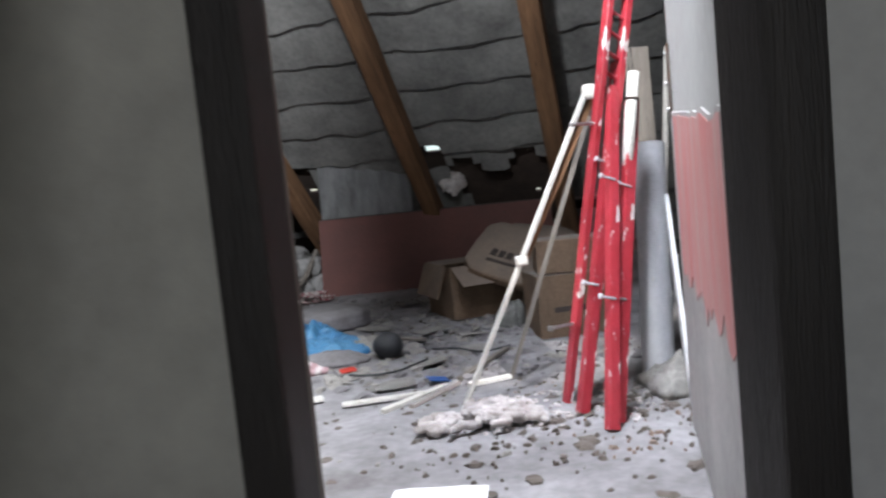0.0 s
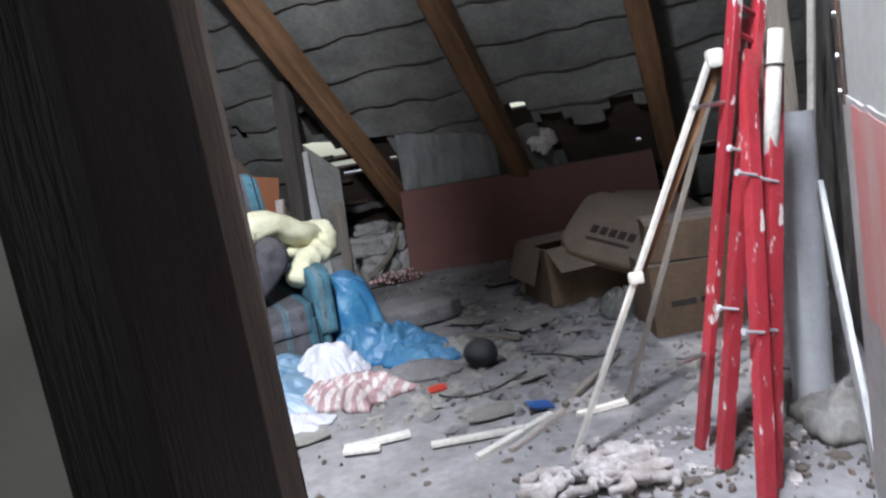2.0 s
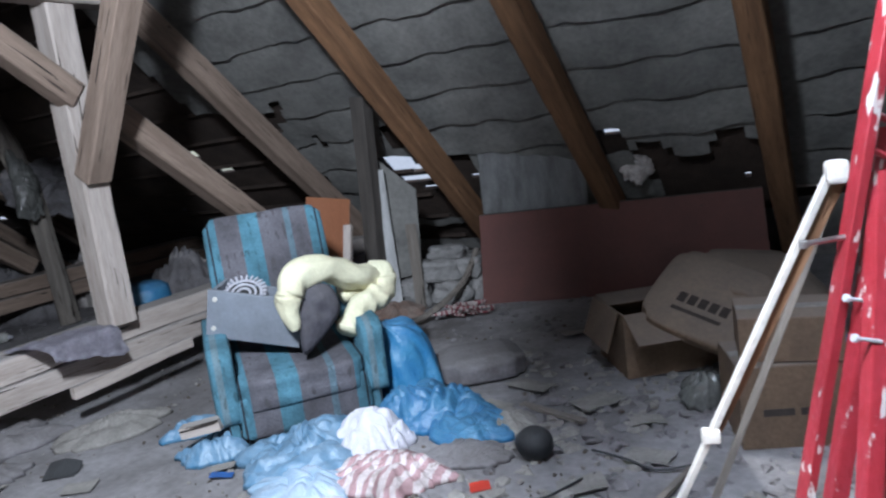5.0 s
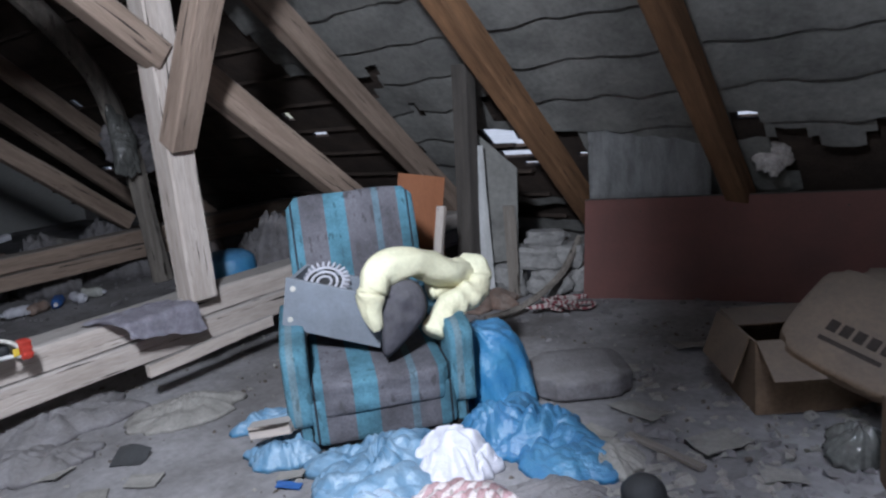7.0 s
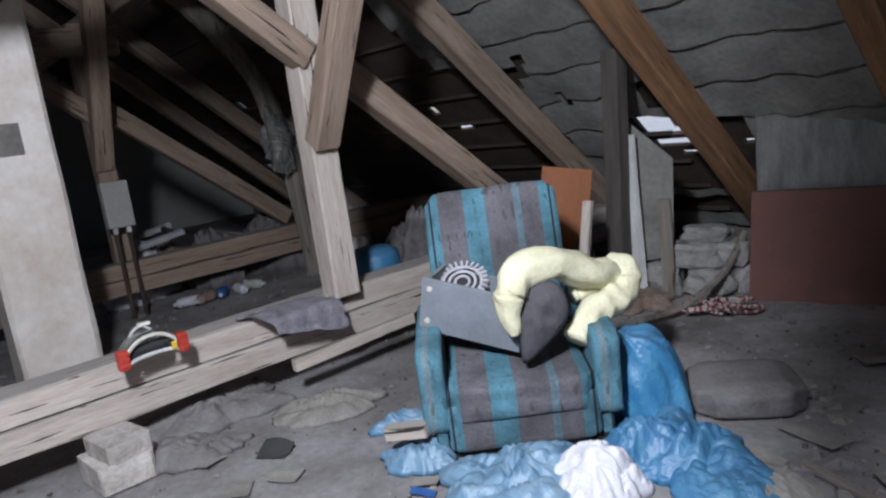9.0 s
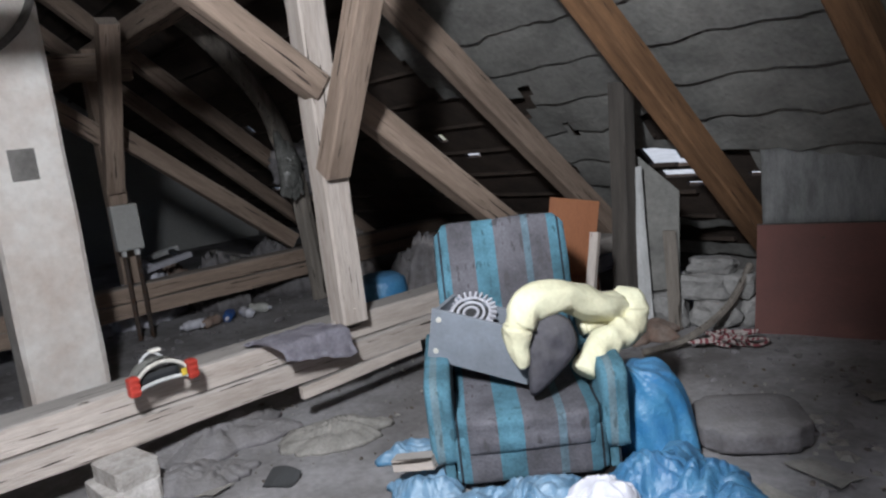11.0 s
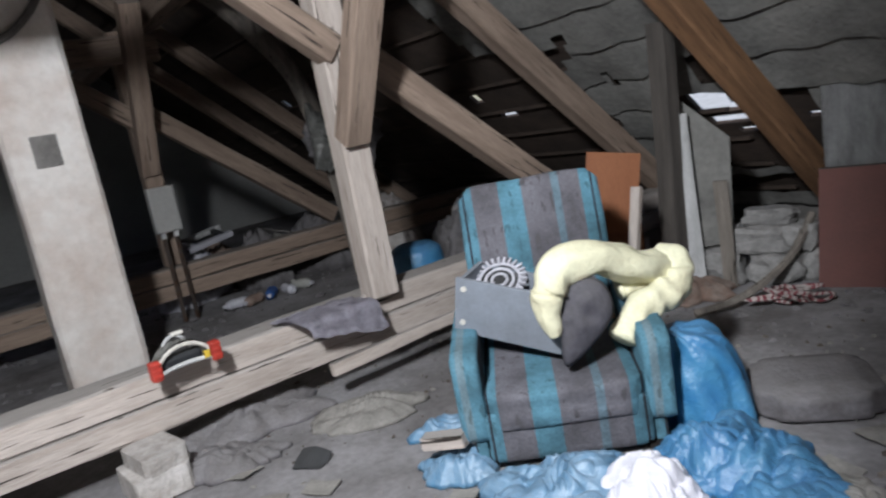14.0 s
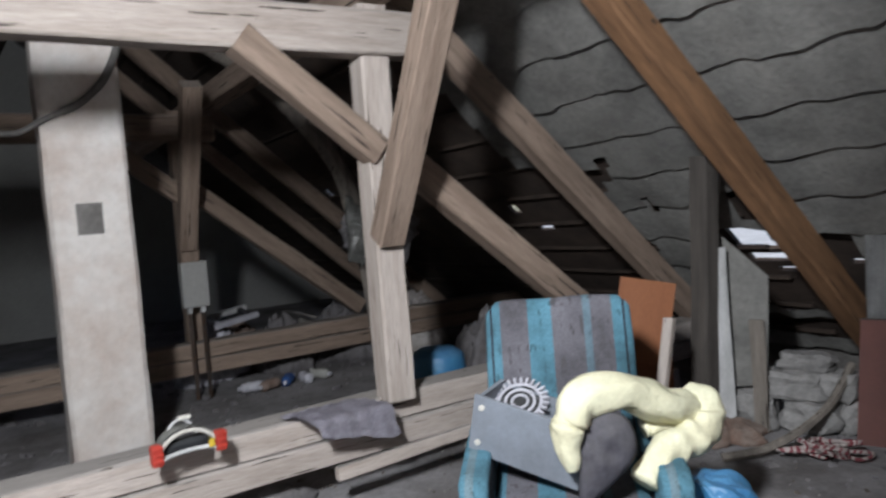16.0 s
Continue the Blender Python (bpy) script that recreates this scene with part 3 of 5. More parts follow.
while q > 2.2:
    for p0, p1 in ((-4.75, 1.55),):
        nn = int((p1 - p0) / 0.055)
        bm = bmesh.new()
        vs = {}
        for i in range(nn + 1):
            p = p0 + (p1 - p0) * i / nn
            for j in range(6):
                v = j / 5
                qq = q - v * (STEP + 0.05) + (0.014 * noise.noise(Vector((p * 2.2, row * 3, 0))) + 0.016 * noise.noise(Vector((p * 9, row * 3, 4)))) * (1 - v)
                drop = (0.070 + 0.03 * noise.noise(Vector((p * 3.1, row * 2, 6)))) * (1 - v) ** 2 + 0.030 * math.sin(math.pi * v) * (1 + 0.9 * noise.noise(Vector((p * 2.6, row, 9)))) + 0.018 * noise.noise(Vector((p * 6, qq * 4, 3))) + 0.008 * noise.noise(Vector((p * 17, qq * 6, 8)))
                vs[i, j] = bm.verts.new(E(p, qq, TAN * (EAVE_Q - qq) - drop))
        for i in range(nn):
            p = p0 + (p1 - p0) * (i + 0.5) / nn
            for j in range(5):
                qq = q - (j + 0.5) / 5 * (STEP + 0.05)
                torn = any(h[0] - 0.03 < p < h[1] + 0.03 and h[2] - 0.12 < qq < h[3] + 0.02 for h in HOLES)
                torn = torn or (-3.62 < p < -2.72 and 5.86 < qq < 6.5 + 0.1 * noise.noise(Vector((p * 3, 0, 0))))
                torn = torn or (p < -4.1 + 0.5 * noise.noise(Vector((qq * 2, 3, 1))) and 5.3 + 0.3 * noise.noise(Vector((p * 2, 3, 1))) < qq)
                torn = torn or (-1.50 + 0.2 * noise.noise(Vector((qq * 4, 7, 1))) < p < -0.62 and 5.98 + 0.2 * noise.noise(Vector((p * 3, 5, 1))) < qq < 6.62)
                if not torn:
                    bm.faces.new((vs[i, j], vs[i + 1, j], vs[i + 1, j + 1], vs[i, j + 1]))
        for v in [v for v in bm.verts if not v.link_faces]:
            bm.verts.remove(v)
        part("felt_strip", bm, M_FELT, roof, "sagging grey roofing felt", smooth=True)
    q -= STEP
    row += 1
# bare battens where the felt is gone
q = 6.8
while q > 3.0:
    part("batten", hewn(9.0, 0.05, 0.028, 0.004, int(q * 10)), M_TILE, roof, "", between(E(-12.3, q, TAN * (EAVE_Q - q) + 0.02), E(-3.0, q, TAN * (EAVE_Q - q) + 0.02)))
    q -= STEP
# unseen rear slope with assumed openings for light and a cut over the stairs
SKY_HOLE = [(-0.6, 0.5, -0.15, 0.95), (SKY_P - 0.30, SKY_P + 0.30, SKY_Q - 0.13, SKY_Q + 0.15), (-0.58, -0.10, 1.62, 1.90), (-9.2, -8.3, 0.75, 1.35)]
bm = bmesh.new()
for a, b, c, d in holed(-12.5, 1.7, -0.15, RIDGE_Q, SKY_HOLE):
    bm.faces.new([bm.verts.new(E(p, q, near_z(q))) for p, q in ((a, c), (b, c), (b, d), (a, d))])
bmesh.ops.remove_doubles(bm, verts=bm.verts, dist=1e-4)
bmesh.ops.solidify(bm, geom=list(bm.faces), thickness=0.03)
solo("roof_rear", bm, M_TILE, "dark unseen rear roof slope with assumed openings for light", "roof", kind="structure")
# Out-of-view board, added only to shade the floor right of the armchair.
solo("skylight_lining", boxes(((0.115, 0.42, -0.405), (0.02, 0.72, 0.53))), M_PANEL, "unseen board added to keep lamp light off the right-hand floor", "lining", FR @ pose(SKY_P, SKY_Q + 0.05, 2.42, 0, 0, 26), kind="structure")
solo("ground", boxes(((0, 0, -7), (900, 900, 0.2))), M_GROUND, "unseen pale ground added so the roof holes show white", "ground", kind="structure")

# ---- timber frame ----
RZ = lambda q: TAN * (6.72 - q)
RG = "rafters of the main slope"
for p, m, lab in ((-0.64, M_RAFT, "dark brown squared roof rafter"), (-1.71, M_RAFT, "dark brown squared roof rafter"), (-2.80, M_RAFT, "orange-brown squared roof rafter"), (-4.0, M_OAK, "grey-brown old roof rafter"), (-7.9, M_OAK, "grey-brown old roof rafter"), (-9.2, M_OAK, "grey-brown old roof rafter")):
    timber("rafter", E(p, 6.62, RZ(6.62)), E(p, 2.1, RZ(2.1)), 0.13, 0.16, m, lab, "rafter", RG, kind="structure")


def truss(p, q, wood, pale, lean):
    """One frame: stacked tie beam, post, collar beam, two braces and a strut, with the post at q."""
    tie = thing("tie_beam", "bleached hewn tie beam with a long crack, on blocks", "beam", group="tie beams", kind="structure")
    a, b = (p + 0.24 - lean * 0.24, 1.2), (p - lean * 0.30, 6.7)
    for z, h in ((0.375, 0.125), (0.245, 0.125)):
        SEED[0] += 1
        part("timber", hewn(5.55, 0.19 if z > 0.3 else 0.205, h, 0.009, SEED[0]), pale, tie, "", between(E(*a, z), E(*b, z)))
    timber("post", E(p - 0.02, q, 0.43), E(p - 0.02, q, 2.34), 0.15, 0.15, pale, "bleached wooden roof post on the tie beam", "post", "roof posts", up=E(0, 1, 0), kind="structure")
    timber("collar_beam", E(p + 0.03, 1.4, 2.20), E(p + 0.03, q + 0.28, 2.20), 0.13, 0.21, pale, "hewn collar beam with bolt holes", "beam", "collar beams", kind="structure")
    timber("brace", E(p + 0.03, q - 0.02, 1.64), E(p + 0.05, q - 0.66, 2.14), 0.11, 0.14, wood, "hewn brace between post and collar beam", "brace", "braces", kind="structure")
    timber("brace", E(p + 0.06, q - 0.02, 1.22), E(p + 0.86, q - 0.06, 2.40), 0.12, 0.14, wood, "hewn brace rising from the post to the purlin", "brace", "braces", up=E(0, 1, 0), kind="structure")
    timber("strut", E(p - 0.06, q + 0.04, 1.72), E(p - 0.06, q + 1.55, 0.50), 0.13, 0.15, wood, "hewn sloping strut from post to eaves", "strut", "struts", kind="structure")


truss(-3.70, 3.58, M_OAK, M_PALE, 1)
truss(-6.75, 3.32, M_OAK, M_OAK, 0)
timber("purlin", E(-12.2, 3.58, 2.43), E(1.5, 3.58, 2.43), 0.16, 0.17, M_OAK, "long hewn purlin over the posts", "beam", kind="structure")

solo("bent_rafter", tube([E(-6.35, 3.3, 2.95), E(-6.3, 3.9, 2.55), E(-6.3, 4.27, 2.19), E(-6.3, 4.55, 1.76), E(-6.3, 4.68, 1.35), E(-6.3, 4.76, 0.78), E(-6.28, 4.80, 0.0)], 0.085, 8, lumps=0.2, seed=3), M_GREYWOOD, "bent grey crooked timber under the old roof", "timber", kind="structure")
timber("lath", E(-0.60, 6.40, 0.575), E(0.05, 6.37, 0.625), 0.03, 0.025, M_PALE, "pale lath along the eaves beside the daylight gap", "lath")

# ---- chimney, electric box, far bay ----
chim = thing("chimney", "whitewashed plastered brick chimney stack with stains", "chimney", atE(-5.14, 2.43))
bm = hewn(2.55, 0.40, 0.42, 0.010, 31, steps=40)
part("shaft", bm, M_PLASTER, chim, m=at(0, 0, 0))
part("soot_door", boxes(((0.203, -0.01, 1.45), (0.02, 0.13, 0.17)), bevel=0.004), M_DARKWALL, chim, "grey sheet-metal soot door")
part("cable", tube([(0.22, -0.10, 2.03), (0.225, 0.0, 2.08), (0.225, 0.12, 2.2), (0.2, 0.20, 2.36), (0.15, 0.24, 2.5)], 0.022, 8), M_DARKWALL, chim, "dusty limp rag hanging from the beam")
part("cable", tube([(0.22, -0.10, 2.03), (0.22, -0.20, 1.98), (0.12, -0.32, 1.93), (0.1, -0.5, 1.95)], 0.016, 8), M_DARKWALL, chim, "dusty black cable")

ebox = thing("electric_box", "grey metal electric box on two conduit pipes", "electric box", atE(-6.45, 3.27))
part("casing", boxes(((0, 0, 0.92), (0.10, 0.20, 0.36)), bevel=0.008), M_GREYWALL, ebox)
part("lid", boxes(((0.056, 0, 0.92), (0.012, 0.18, 0.34)), bevel=0.004), M_GREYWALL, ebox)
for d in (-0.05, 0.05):
    cd = part("conduit", tube([(0, d, 0.0), (0, d, 0.4), (0, d, 0.75)], 0.018, 8, sub=3), M_DARKSTEEL, ebox)
    part("gland", boxes(((0, d, 0.715), (0.04, 0.035, 0.05)), bevel=0.006), M_SHEET, cd)

plastic = drape(0.62, 0.24, 0.10, 12, folds=8)
solo("plastic_sheet", plastic, M_DARKPL, "crumpled smoky plastic sheet hanging from the rafters", "plastic sheet", FR @ pose(-6.16, 4.60, 1.22, 12, 82, 8), smooth=True)
solo("plastic_sheet", heap(0.6, 0.7, 0.12, 13, folds=6), M_GREYCLOTH, "dark crumpled sheet hanging from the rafters", "plastic sheet", FR @ pose(-6.5, 5.0, 1.2, 10, 80, 0), smooth=True)
# rubbish behind the far tie beam
rng = random.Random(5)
for k, (p, q, mm, nm, lab) in enumerate([(-7.3, 3.55, M_BAG, "plastic_bag", "crumpled white plastic bag on the rubbish"), (-7.2, 4.2, M_GREYCLOTH, "rag", "grey rag on the far rubbish heap"), (-7.6, 3.9, M_BRICKY, "rubble", "reddish rubble heap behind the far tie beam"), (-7.1, 4.8, M_GREYCLOTH, "rag", "grey rag on the far rubbish heap"), (-7.5, 5.4, M_BRICKY, "rubble", "reddish rubble heap near the eaves"), (-7.9, 4.6, M_PAPER, "paper_heap", "heap of torn paper near the far beam"), (-7.0, 5.6, M_RAG, "rag", "dirty white rag near the eaves"), (-5.4, 5.4, M_GREYCLOTH, "rag", "grey rag under the sloping roof"), (-5.0, 5.9, M_PAPER, "paper_heap", "torn paper under the sloping roof"), (-5.6, 5.9, M_RAG, "rag", "dirty white rag under the sloping roof")]):
    solo(nm, heap(0.7 + 0.3 * rng.random(), 0.6, 0.30 + 0.25 * rng.random(), 40 + k, folds=6), mm, lab, nm.replace("_", " "), atE(p, q, 0, rng.random() * 180), smooth=True)
chair_old = thing("broken_appliance", "white broken appliance frame lying on the rubbish", "appliance", atE(-7.12, 3.75, 0.48, 10, 8, 12))
part("frame_side", boxes(((0, 0, 0.02), (0.06, 0.46, 0.05)), bevel=0.01), M_BAG, chair_old)
part("frame_side", boxes(((-0.22, 0.03, 0.03), (0.05, 0.40, 0.05)), bevel=0.01), M_SHEET, chair_old)
part("cross_bar", boxes(((-0.11, -0.16, 0.03), (0.2, 0.05, 0.04)), bevel=0.01), M_BAG, chair_old)
part("cross_bar", boxes(((-0.11, 0.14, 0.03), (0.2, 0.05, 0.04)), bevel=0.01), M_RUBBER, chair_old)
for k, (q, mm, lab) in enumerate([(3.62, M_BAG, "small crushed white plastic bottle"), (3.75, M_BRICKY, "brown broken plastic pot"), (3.92, M_BLUEPL, "small blue plastic bottle"), (4.06, M_BAG, "small crushed clear bottle"), (4.2, M_CLEAR, "small crushed clear bottle")]):
    b = thing("bottle", lab, "bottle", atE(-6.32 + 0.05 * (k % 2), q, 0.045, 30 * k, 90), "bottles by the far beam")
    bd = part("body", tube([(0, 0, -0.08), (0, 0, 0), (0, 0, 0.07), (0, 0, 0.10)], 0.042, 10, taper=lambda f: 1 if f < 0.7 else 1 - (f - 0.7) * 2.2, lumps=0.3, seed=k), mm, b, smooth=True)
    part("cap", tube([(0, 0, 0.10), (0, 0, 0.122)], 0.017, 8, sub=1), M_BAG, bd)

# ---- things on and under the near tie beam ----
bm = bmesh.new()
rows = []
for i in range(25):
    u = (i / 24 - 0.5) * 0.40
    row = []
    for j in range(19):
        v = j / 18
        along = u + 0.02 * noise.noise(Vector((u * 6, v * 4, 2)))
        lift = 0.009 * abs(math.sin((along * 16 + v * 2.2) * 2)) + 0.010 * noise.noise(Vector((u * 14, v * 8, 1)))
        edge = 0.70 + 0.12 * noise.noise(Vector((u * 5, 0, 4)))
        x = -0.12 + 0.23 * min(v / edge, 1) + (0.008 + lift if v > edge else 0)
        z = 0.012 + lift - (v - edge) * 0.32 * (1.2 + u * 2) if v > edge else 0.012 + lift
        row.append(bm.verts.new((x, along + 0.10 * (v - 0.5), z)))
    rows.append(row)
for a, b in zip(rows, rows[1:]):
    for k in range(18):
        bm.faces.new((a[k], a[k + 1], b[k + 1], b[k]))
bmesh.ops.solidify(bm, geom=list(bm.faces), thickness=0.005)
solo("cloth", bm, M_LILAC, "faded lilac cloth lying folded over the tie beam", "cloth", atE(-3.655, 3.24, 0.442, 4), smooth=True)
solo("board", hewn(0.75, 0.035, 0.06, 0.006, 44), M_PALE, "splintered pale board fixed along the tie beam", "board", between(E(-3.545, 3.16, 0.20), E(-3.58, 3.95, 0.22)))
sup = thing("support_block", "two pale stone blocks under the tie beam", "stone block", atE(-3.55, 2.32, 0, 4))
part("block", hewn(0.11, 0.26, 0.22, 0.012, 51, steps=3), M_BLOCK, sup)
part("block", hewn(0.075, 0.24, 0.18, 0.014, 52, steps=3), M_BLOCK, sup, m=at(0.0, 0.02, 0.11, 7))
sup2 = thing("support_block", "two pale stone blocks under the tie beam", "stone block", atE(-3.88, 5.6, 0, -6))
part("block", hewn(0.18, 0.26, 0.22, 0.012, 53, steps=3), M_BLOCK, sup2)
sup3 = thing("support_block", "pale stone block under the far tie beam", "stone block", atE(-6.75, 2.6, 0, -6))
part("block", hewn(0.18, 0.26, 0.22, 0.012, 54, steps=3), M_BLOCK, sup3)
sup4 = thing("support_block", "pale stone block under the far tie beam", "stone block", atE(-6.75, 5.4, 0, -6))
part("block", hewn(0.18, 0.26, 0.22, 0.012, 55, steps=3), M_BLOCK, sup4)

visor = thing("face_shield", "clear face shield with red ear cups lying on the beam", "face shield", atE(-3.60, 2.53, 0.440, 6))
bm = bmesh.new()
rows = []
for j in range(11):
    v = j / 10 * 1.35
    rows.append([bm.verts.new((0.075 - 0.15 * math.sin(v), math.cos(a) * 0.125 * (0.55 + 0.45 * math.cos(v)), 0.012 + math.sin(a) * 0.115 * (0.45 + 0.55 * math.cos(v * 0.8)))) for a in [math.pi * k / 20 for k in range(21)]])
for a, b in zip(rows, rows[1:]):
    for k in range(20):
        bm.faces.new((a[k], a[k + 1], b[k + 1], b[k]))
bmesh.ops.solidify(bm, geom=list(bm.faces), thickness=0.004)
part("shield", bm, M_CLEAR, visor, "scratched smoky clear plastic dome", smooth=True)
arc = lambda r, h, x: [(x, math.cos(a) * r, 0.014 + math.sin(a) * h) for a in [math.pi * k / 8 for k in range(9)]]
part("rim", tube(arc(0.118, 0.098, 0.082), 0.009, 8, sub=3), M_WHITE, visor, "pale upper rim", smooth=True)
part("rim", tube(arc(0.112, 0.022, 0.088), 0.009, 8, sub=3), M_SHEET, visor, "grey lower rim", smooth=True)
part("lining", boxes(((0.03, 0, 0.045), (0.06, 0.17, 0.06)), bevel=0.02), M_RUBBER, visor, "dark block inside the dome")
part("strap", tube(arc(0.07, 0.125, -0.01), 0.007, 8, sub=3), M_SHEET, visor, "grey head strap", smooth=True)
part("knob", boxes(((-0.01, 0.02, 0.145), (0.03, 0.05, 0.014)), bevel=0.005), M_WHITE, visor, "white adjusting knob")
for d in (-1, 1):
    cup = part("ear_cup", boxes(((0.085, d * 0.125, 0.045), (0.05, 0.045, 0.085)), bevel=0.014), M_REDPL, visor, "red plastic cup")
    for z in (0.025, 0.05, 0.075):
        part("rib", boxes(((0.111, d * 0.125, z), (0.006, 0.04, 0.010)), bevel=0.002), M_REDPL, cup)
part("tag", boxes(((0.10, 0.085, 0.045), (0.006, 0.024, 0.032)), bevel=0.002), M_YELPL, visor, "yellow tag")
solo("rag", drape(0.75, 0.5, 0.14, 22, folds=7), M_GREYCLOTH, "heap of grey dusty rags under the tie beam", "rag", at(-2.95, 3.72, 0, 70), smooth=True)
solo("rag", drape(0.5, 0.34, 0.10, 23, folds=8), M_PAPER, "pale dusty sheet crumpled under the beam", "sheet", at(-2.42, 4.02, 0, 40), smooth=True)
solo("rag", drape(0.5, 0.3, 0.10, 24, folds=8), M_GREYCLOTH, "grey dusty rag beside the stone blocks", "rag", at(-2.72, 3.43, 0, 40), smooth=True)
solo("plastic_barrel", tube([(0, 0, 0), (0, 0, 0.1), (0, 0, 0.34), (0, 0, 0.45), (0, 0, 0.5)], 0.17, 20, taper=lambda f: 0.9 + 0.14 * math.sin(math.pi * min(f * 1.1, 1)) - (0.25 * max(f - 0.8, 0) / 0.2)), M_BLUE, "dusty blue plastic barrel behind the tie beam", "barrel", at(-3.05, 5.2, 0.0), smooth=True)
solo("dust_pad", crumpled(0.13, 0.10, 3, 0.05), M_RUBBER, "bent dark scrap of rubber on the floor", "rubber scrap", at(-2.30, 3.58, 0, 20))

# ---- armchair ----
CH = at(-1.51, 4.24, 0, 34.8)
chair = thing("armchair", "dusty striped blue and grey armchair, stained, buried in bags", "armchair", CH)


def cushion(w, d, h, seed, puff=0.25, n=14):
    """A soft upholstered block, full in the middle."""
    bm = bmesh.new()
    bmesh.ops.create_cube(bm, size=1)
    bmesh.ops.subdivide_edges(bm, edges=list(bm.edges), cuts=n, use_grid_fill=True)
    for v in bm.verts:
        c = v.co.copy()
        for k in range(3):
            o = [abs(c[j]) * 2 for j in range(3) if j != k]
            edge = (1 - o[0] ** 6) * (1 - o[1] ** 6)
            if abs(c[k]) > 0.499:
                v.co[k] *= 1 + puff * 0.18 * edge
        r = max(abs(c.x), abs(c.y), abs(c.z)) * 2
        cc = sorted([abs(c.x) * 2, abs(c.y) * 2, abs(c.z) * 2])
        if cc[1] > 0.86:
            v.co *= 1 - 0.06 * (cc[1] - 0.86) / 0.14
        v.co += noise.noise_vector(c * 3.1 + Vector((seed, 0, 0))) * 0.012
        v.co = Vector((v.co.x * w, v.co.y * d, v.co.z * h))
    return bm


part("seat", cushion(0.54, 0.56, 0.15, 1), M_CHAIR, chair, "dusty striped seat cushion", at(0, -0.09, 0.245, 0, 5), smooth=True)
part("front_panel", cushion(0.55, 0.10, 0.19, 2), M_CHAIR, chair, "", at(0, -0.31, 0.13), smooth=True)
part("backrest", cushion(0.57, 0.15, 0.62, 3), M_CHAIR, chair, "striped backrest with a button", at(0, 0.30, 0.62, 0, -14), smooth=True)
part("button", boxes(((0.14, 0.165, 0.62), (0.03, 0.02, 0.03)), bevel=0.009), M_CHAIRARM, chair)
for sgn in (-1, 1):
    part("armrest", cushion(0.105, 0.60, 0.34, 4 + sgn), M_CHAIRARM, chair, "turquoise armrest", at(sgn * 0.325, -0.05, 0.29, 0, 4), smooth=True)
    part("side_panel", boxes(((sgn * 0.315, -0.03, 0.13), (0.045, 0.60, 0.20)), bevel=0.01), M_CHAIR, chair)
    for y in (-0.30, 0.26):
        part("leg", hewn(0.07, 0.045, 0.045, 0.002, 5, steps=2), M_DARK, chair, "", at(sgn * 0.29, y, 0))

# box on the chair
crate = thing("drawer_box", "blue-grey open wooden drawer tilted on the armchair", "drawer", CH @ pose(-0.13, -0.05, 0.405, 4, 14, -22))
part("front", boxes(((0, -0.11, 0.12), (0.42, 0.016, 0.22)), bevel=0.003), M_GREYBOX, crate)
part("back", boxes(((0, 0.12, 0.11), (0.42, 0.016, 0.18)), bevel=0.003), M_GREYBOX, crate)
part("side", boxes(((-0.202, 0.005, 0.115), (0.016, 0.212, 0.20)), bevel=0.003), M_GREYBOX, crate)
part("side", boxes(((0.202, 0.005, 0.115), (0.016, 0.212, 0.20)), bevel=0.003), M_GREYBOX, crate)
part("bottom", boxes(((0, 0.005, 0.012), (0.388, 0.212, 0.012))), M_DARK, crate)
for z in (0.055, 0.19):
    part("screw_cap", tube([(-0.175, -0.117, z), (-0.175, -0.124, z)], 0.011, 12, sub=1), M_WHITE, crate, "white screw cap")
mat_ob = thing("rubber_mat", "round white bristle mat lying in the drawer", "mat", CH @ pose(-0.165, 0.02, 0.60, 34, 12, -22))
for r in (0.03, 0.055, 0.08):
    bm = tube([(r * math.cos(a), r * math.sin(a), 0) for a in [2 * math.pi * k / 24 for k in range(25)]], 0.006, 6, sub=1)
    part("ring", bm, M_BAG, mat_ob)
for k in range(26):
    a = 2 * math.pi * k / 26
    part("bristle", boxes(((0.094, 0, 0.002), (0.03, 0.009, 0.014))), M_BAG, mat_ob, "", Matrix.Rotation(a, 4, "Z"))
part("base", tube([(0, 0, -0.012), (0, 0, -0.006)], 0.085, 24, sub=1), M_RUBBER, mat_ob, "dark base")

roll = thing("bolster", "cream-yellow rolled cushion bent over the armchair", "cushion", CH)
part("roll", tube([(0.005, -0.330, 0.460), (-0.010, -0.325, 0.543), (0.005, -0.310, 0.625), (0.058, -0.280, 0.681), (0.176, -0.220, 0.684), (0.286, -0.160, 0.633), (0.388, -0.100, 0.585), (0.455, -0.050, 0.556)], 0.060, 22, taper=lambda f: (0.28 + 3.0 * f if f < 0.22 else 0.94 + 0.12 * math.sin(f * 3)) * (1 - 0.35 * max(f - 0.93, 0) / 0.07), lumps=0.30, seed=2, sub=10), M_YELLOW, roll, smooth=True)
part("roll", tube([(0.432, 0.000, 0.592), (0.478, -0.040, 0.585), (0.480, -0.090, 0.533), (0.425, -0.130, 0.495), (0.353, -0.170, 0.475), (0.277, -0.220, 0.436), (0.231, -0.260, 0.390)], 0.060, 22, taper=lambda f: 0.78 + 0.25 * math.sin(math.pi * min(f * 1.05, 1)) + 0.04 * math.sin(f * 40), lumps=0.30, seed=5, sub=10), M_YELLOW, roll, smooth=True)
part("roll", tube([(0.262, -0.100, 0.523), (0.325, -0.080, 0.535), (0.418, -0.030, 0.548)], 0.040, 16, lumps=0.3, seed=9, sub=8), M_YELLOW, roll, smooth=True)
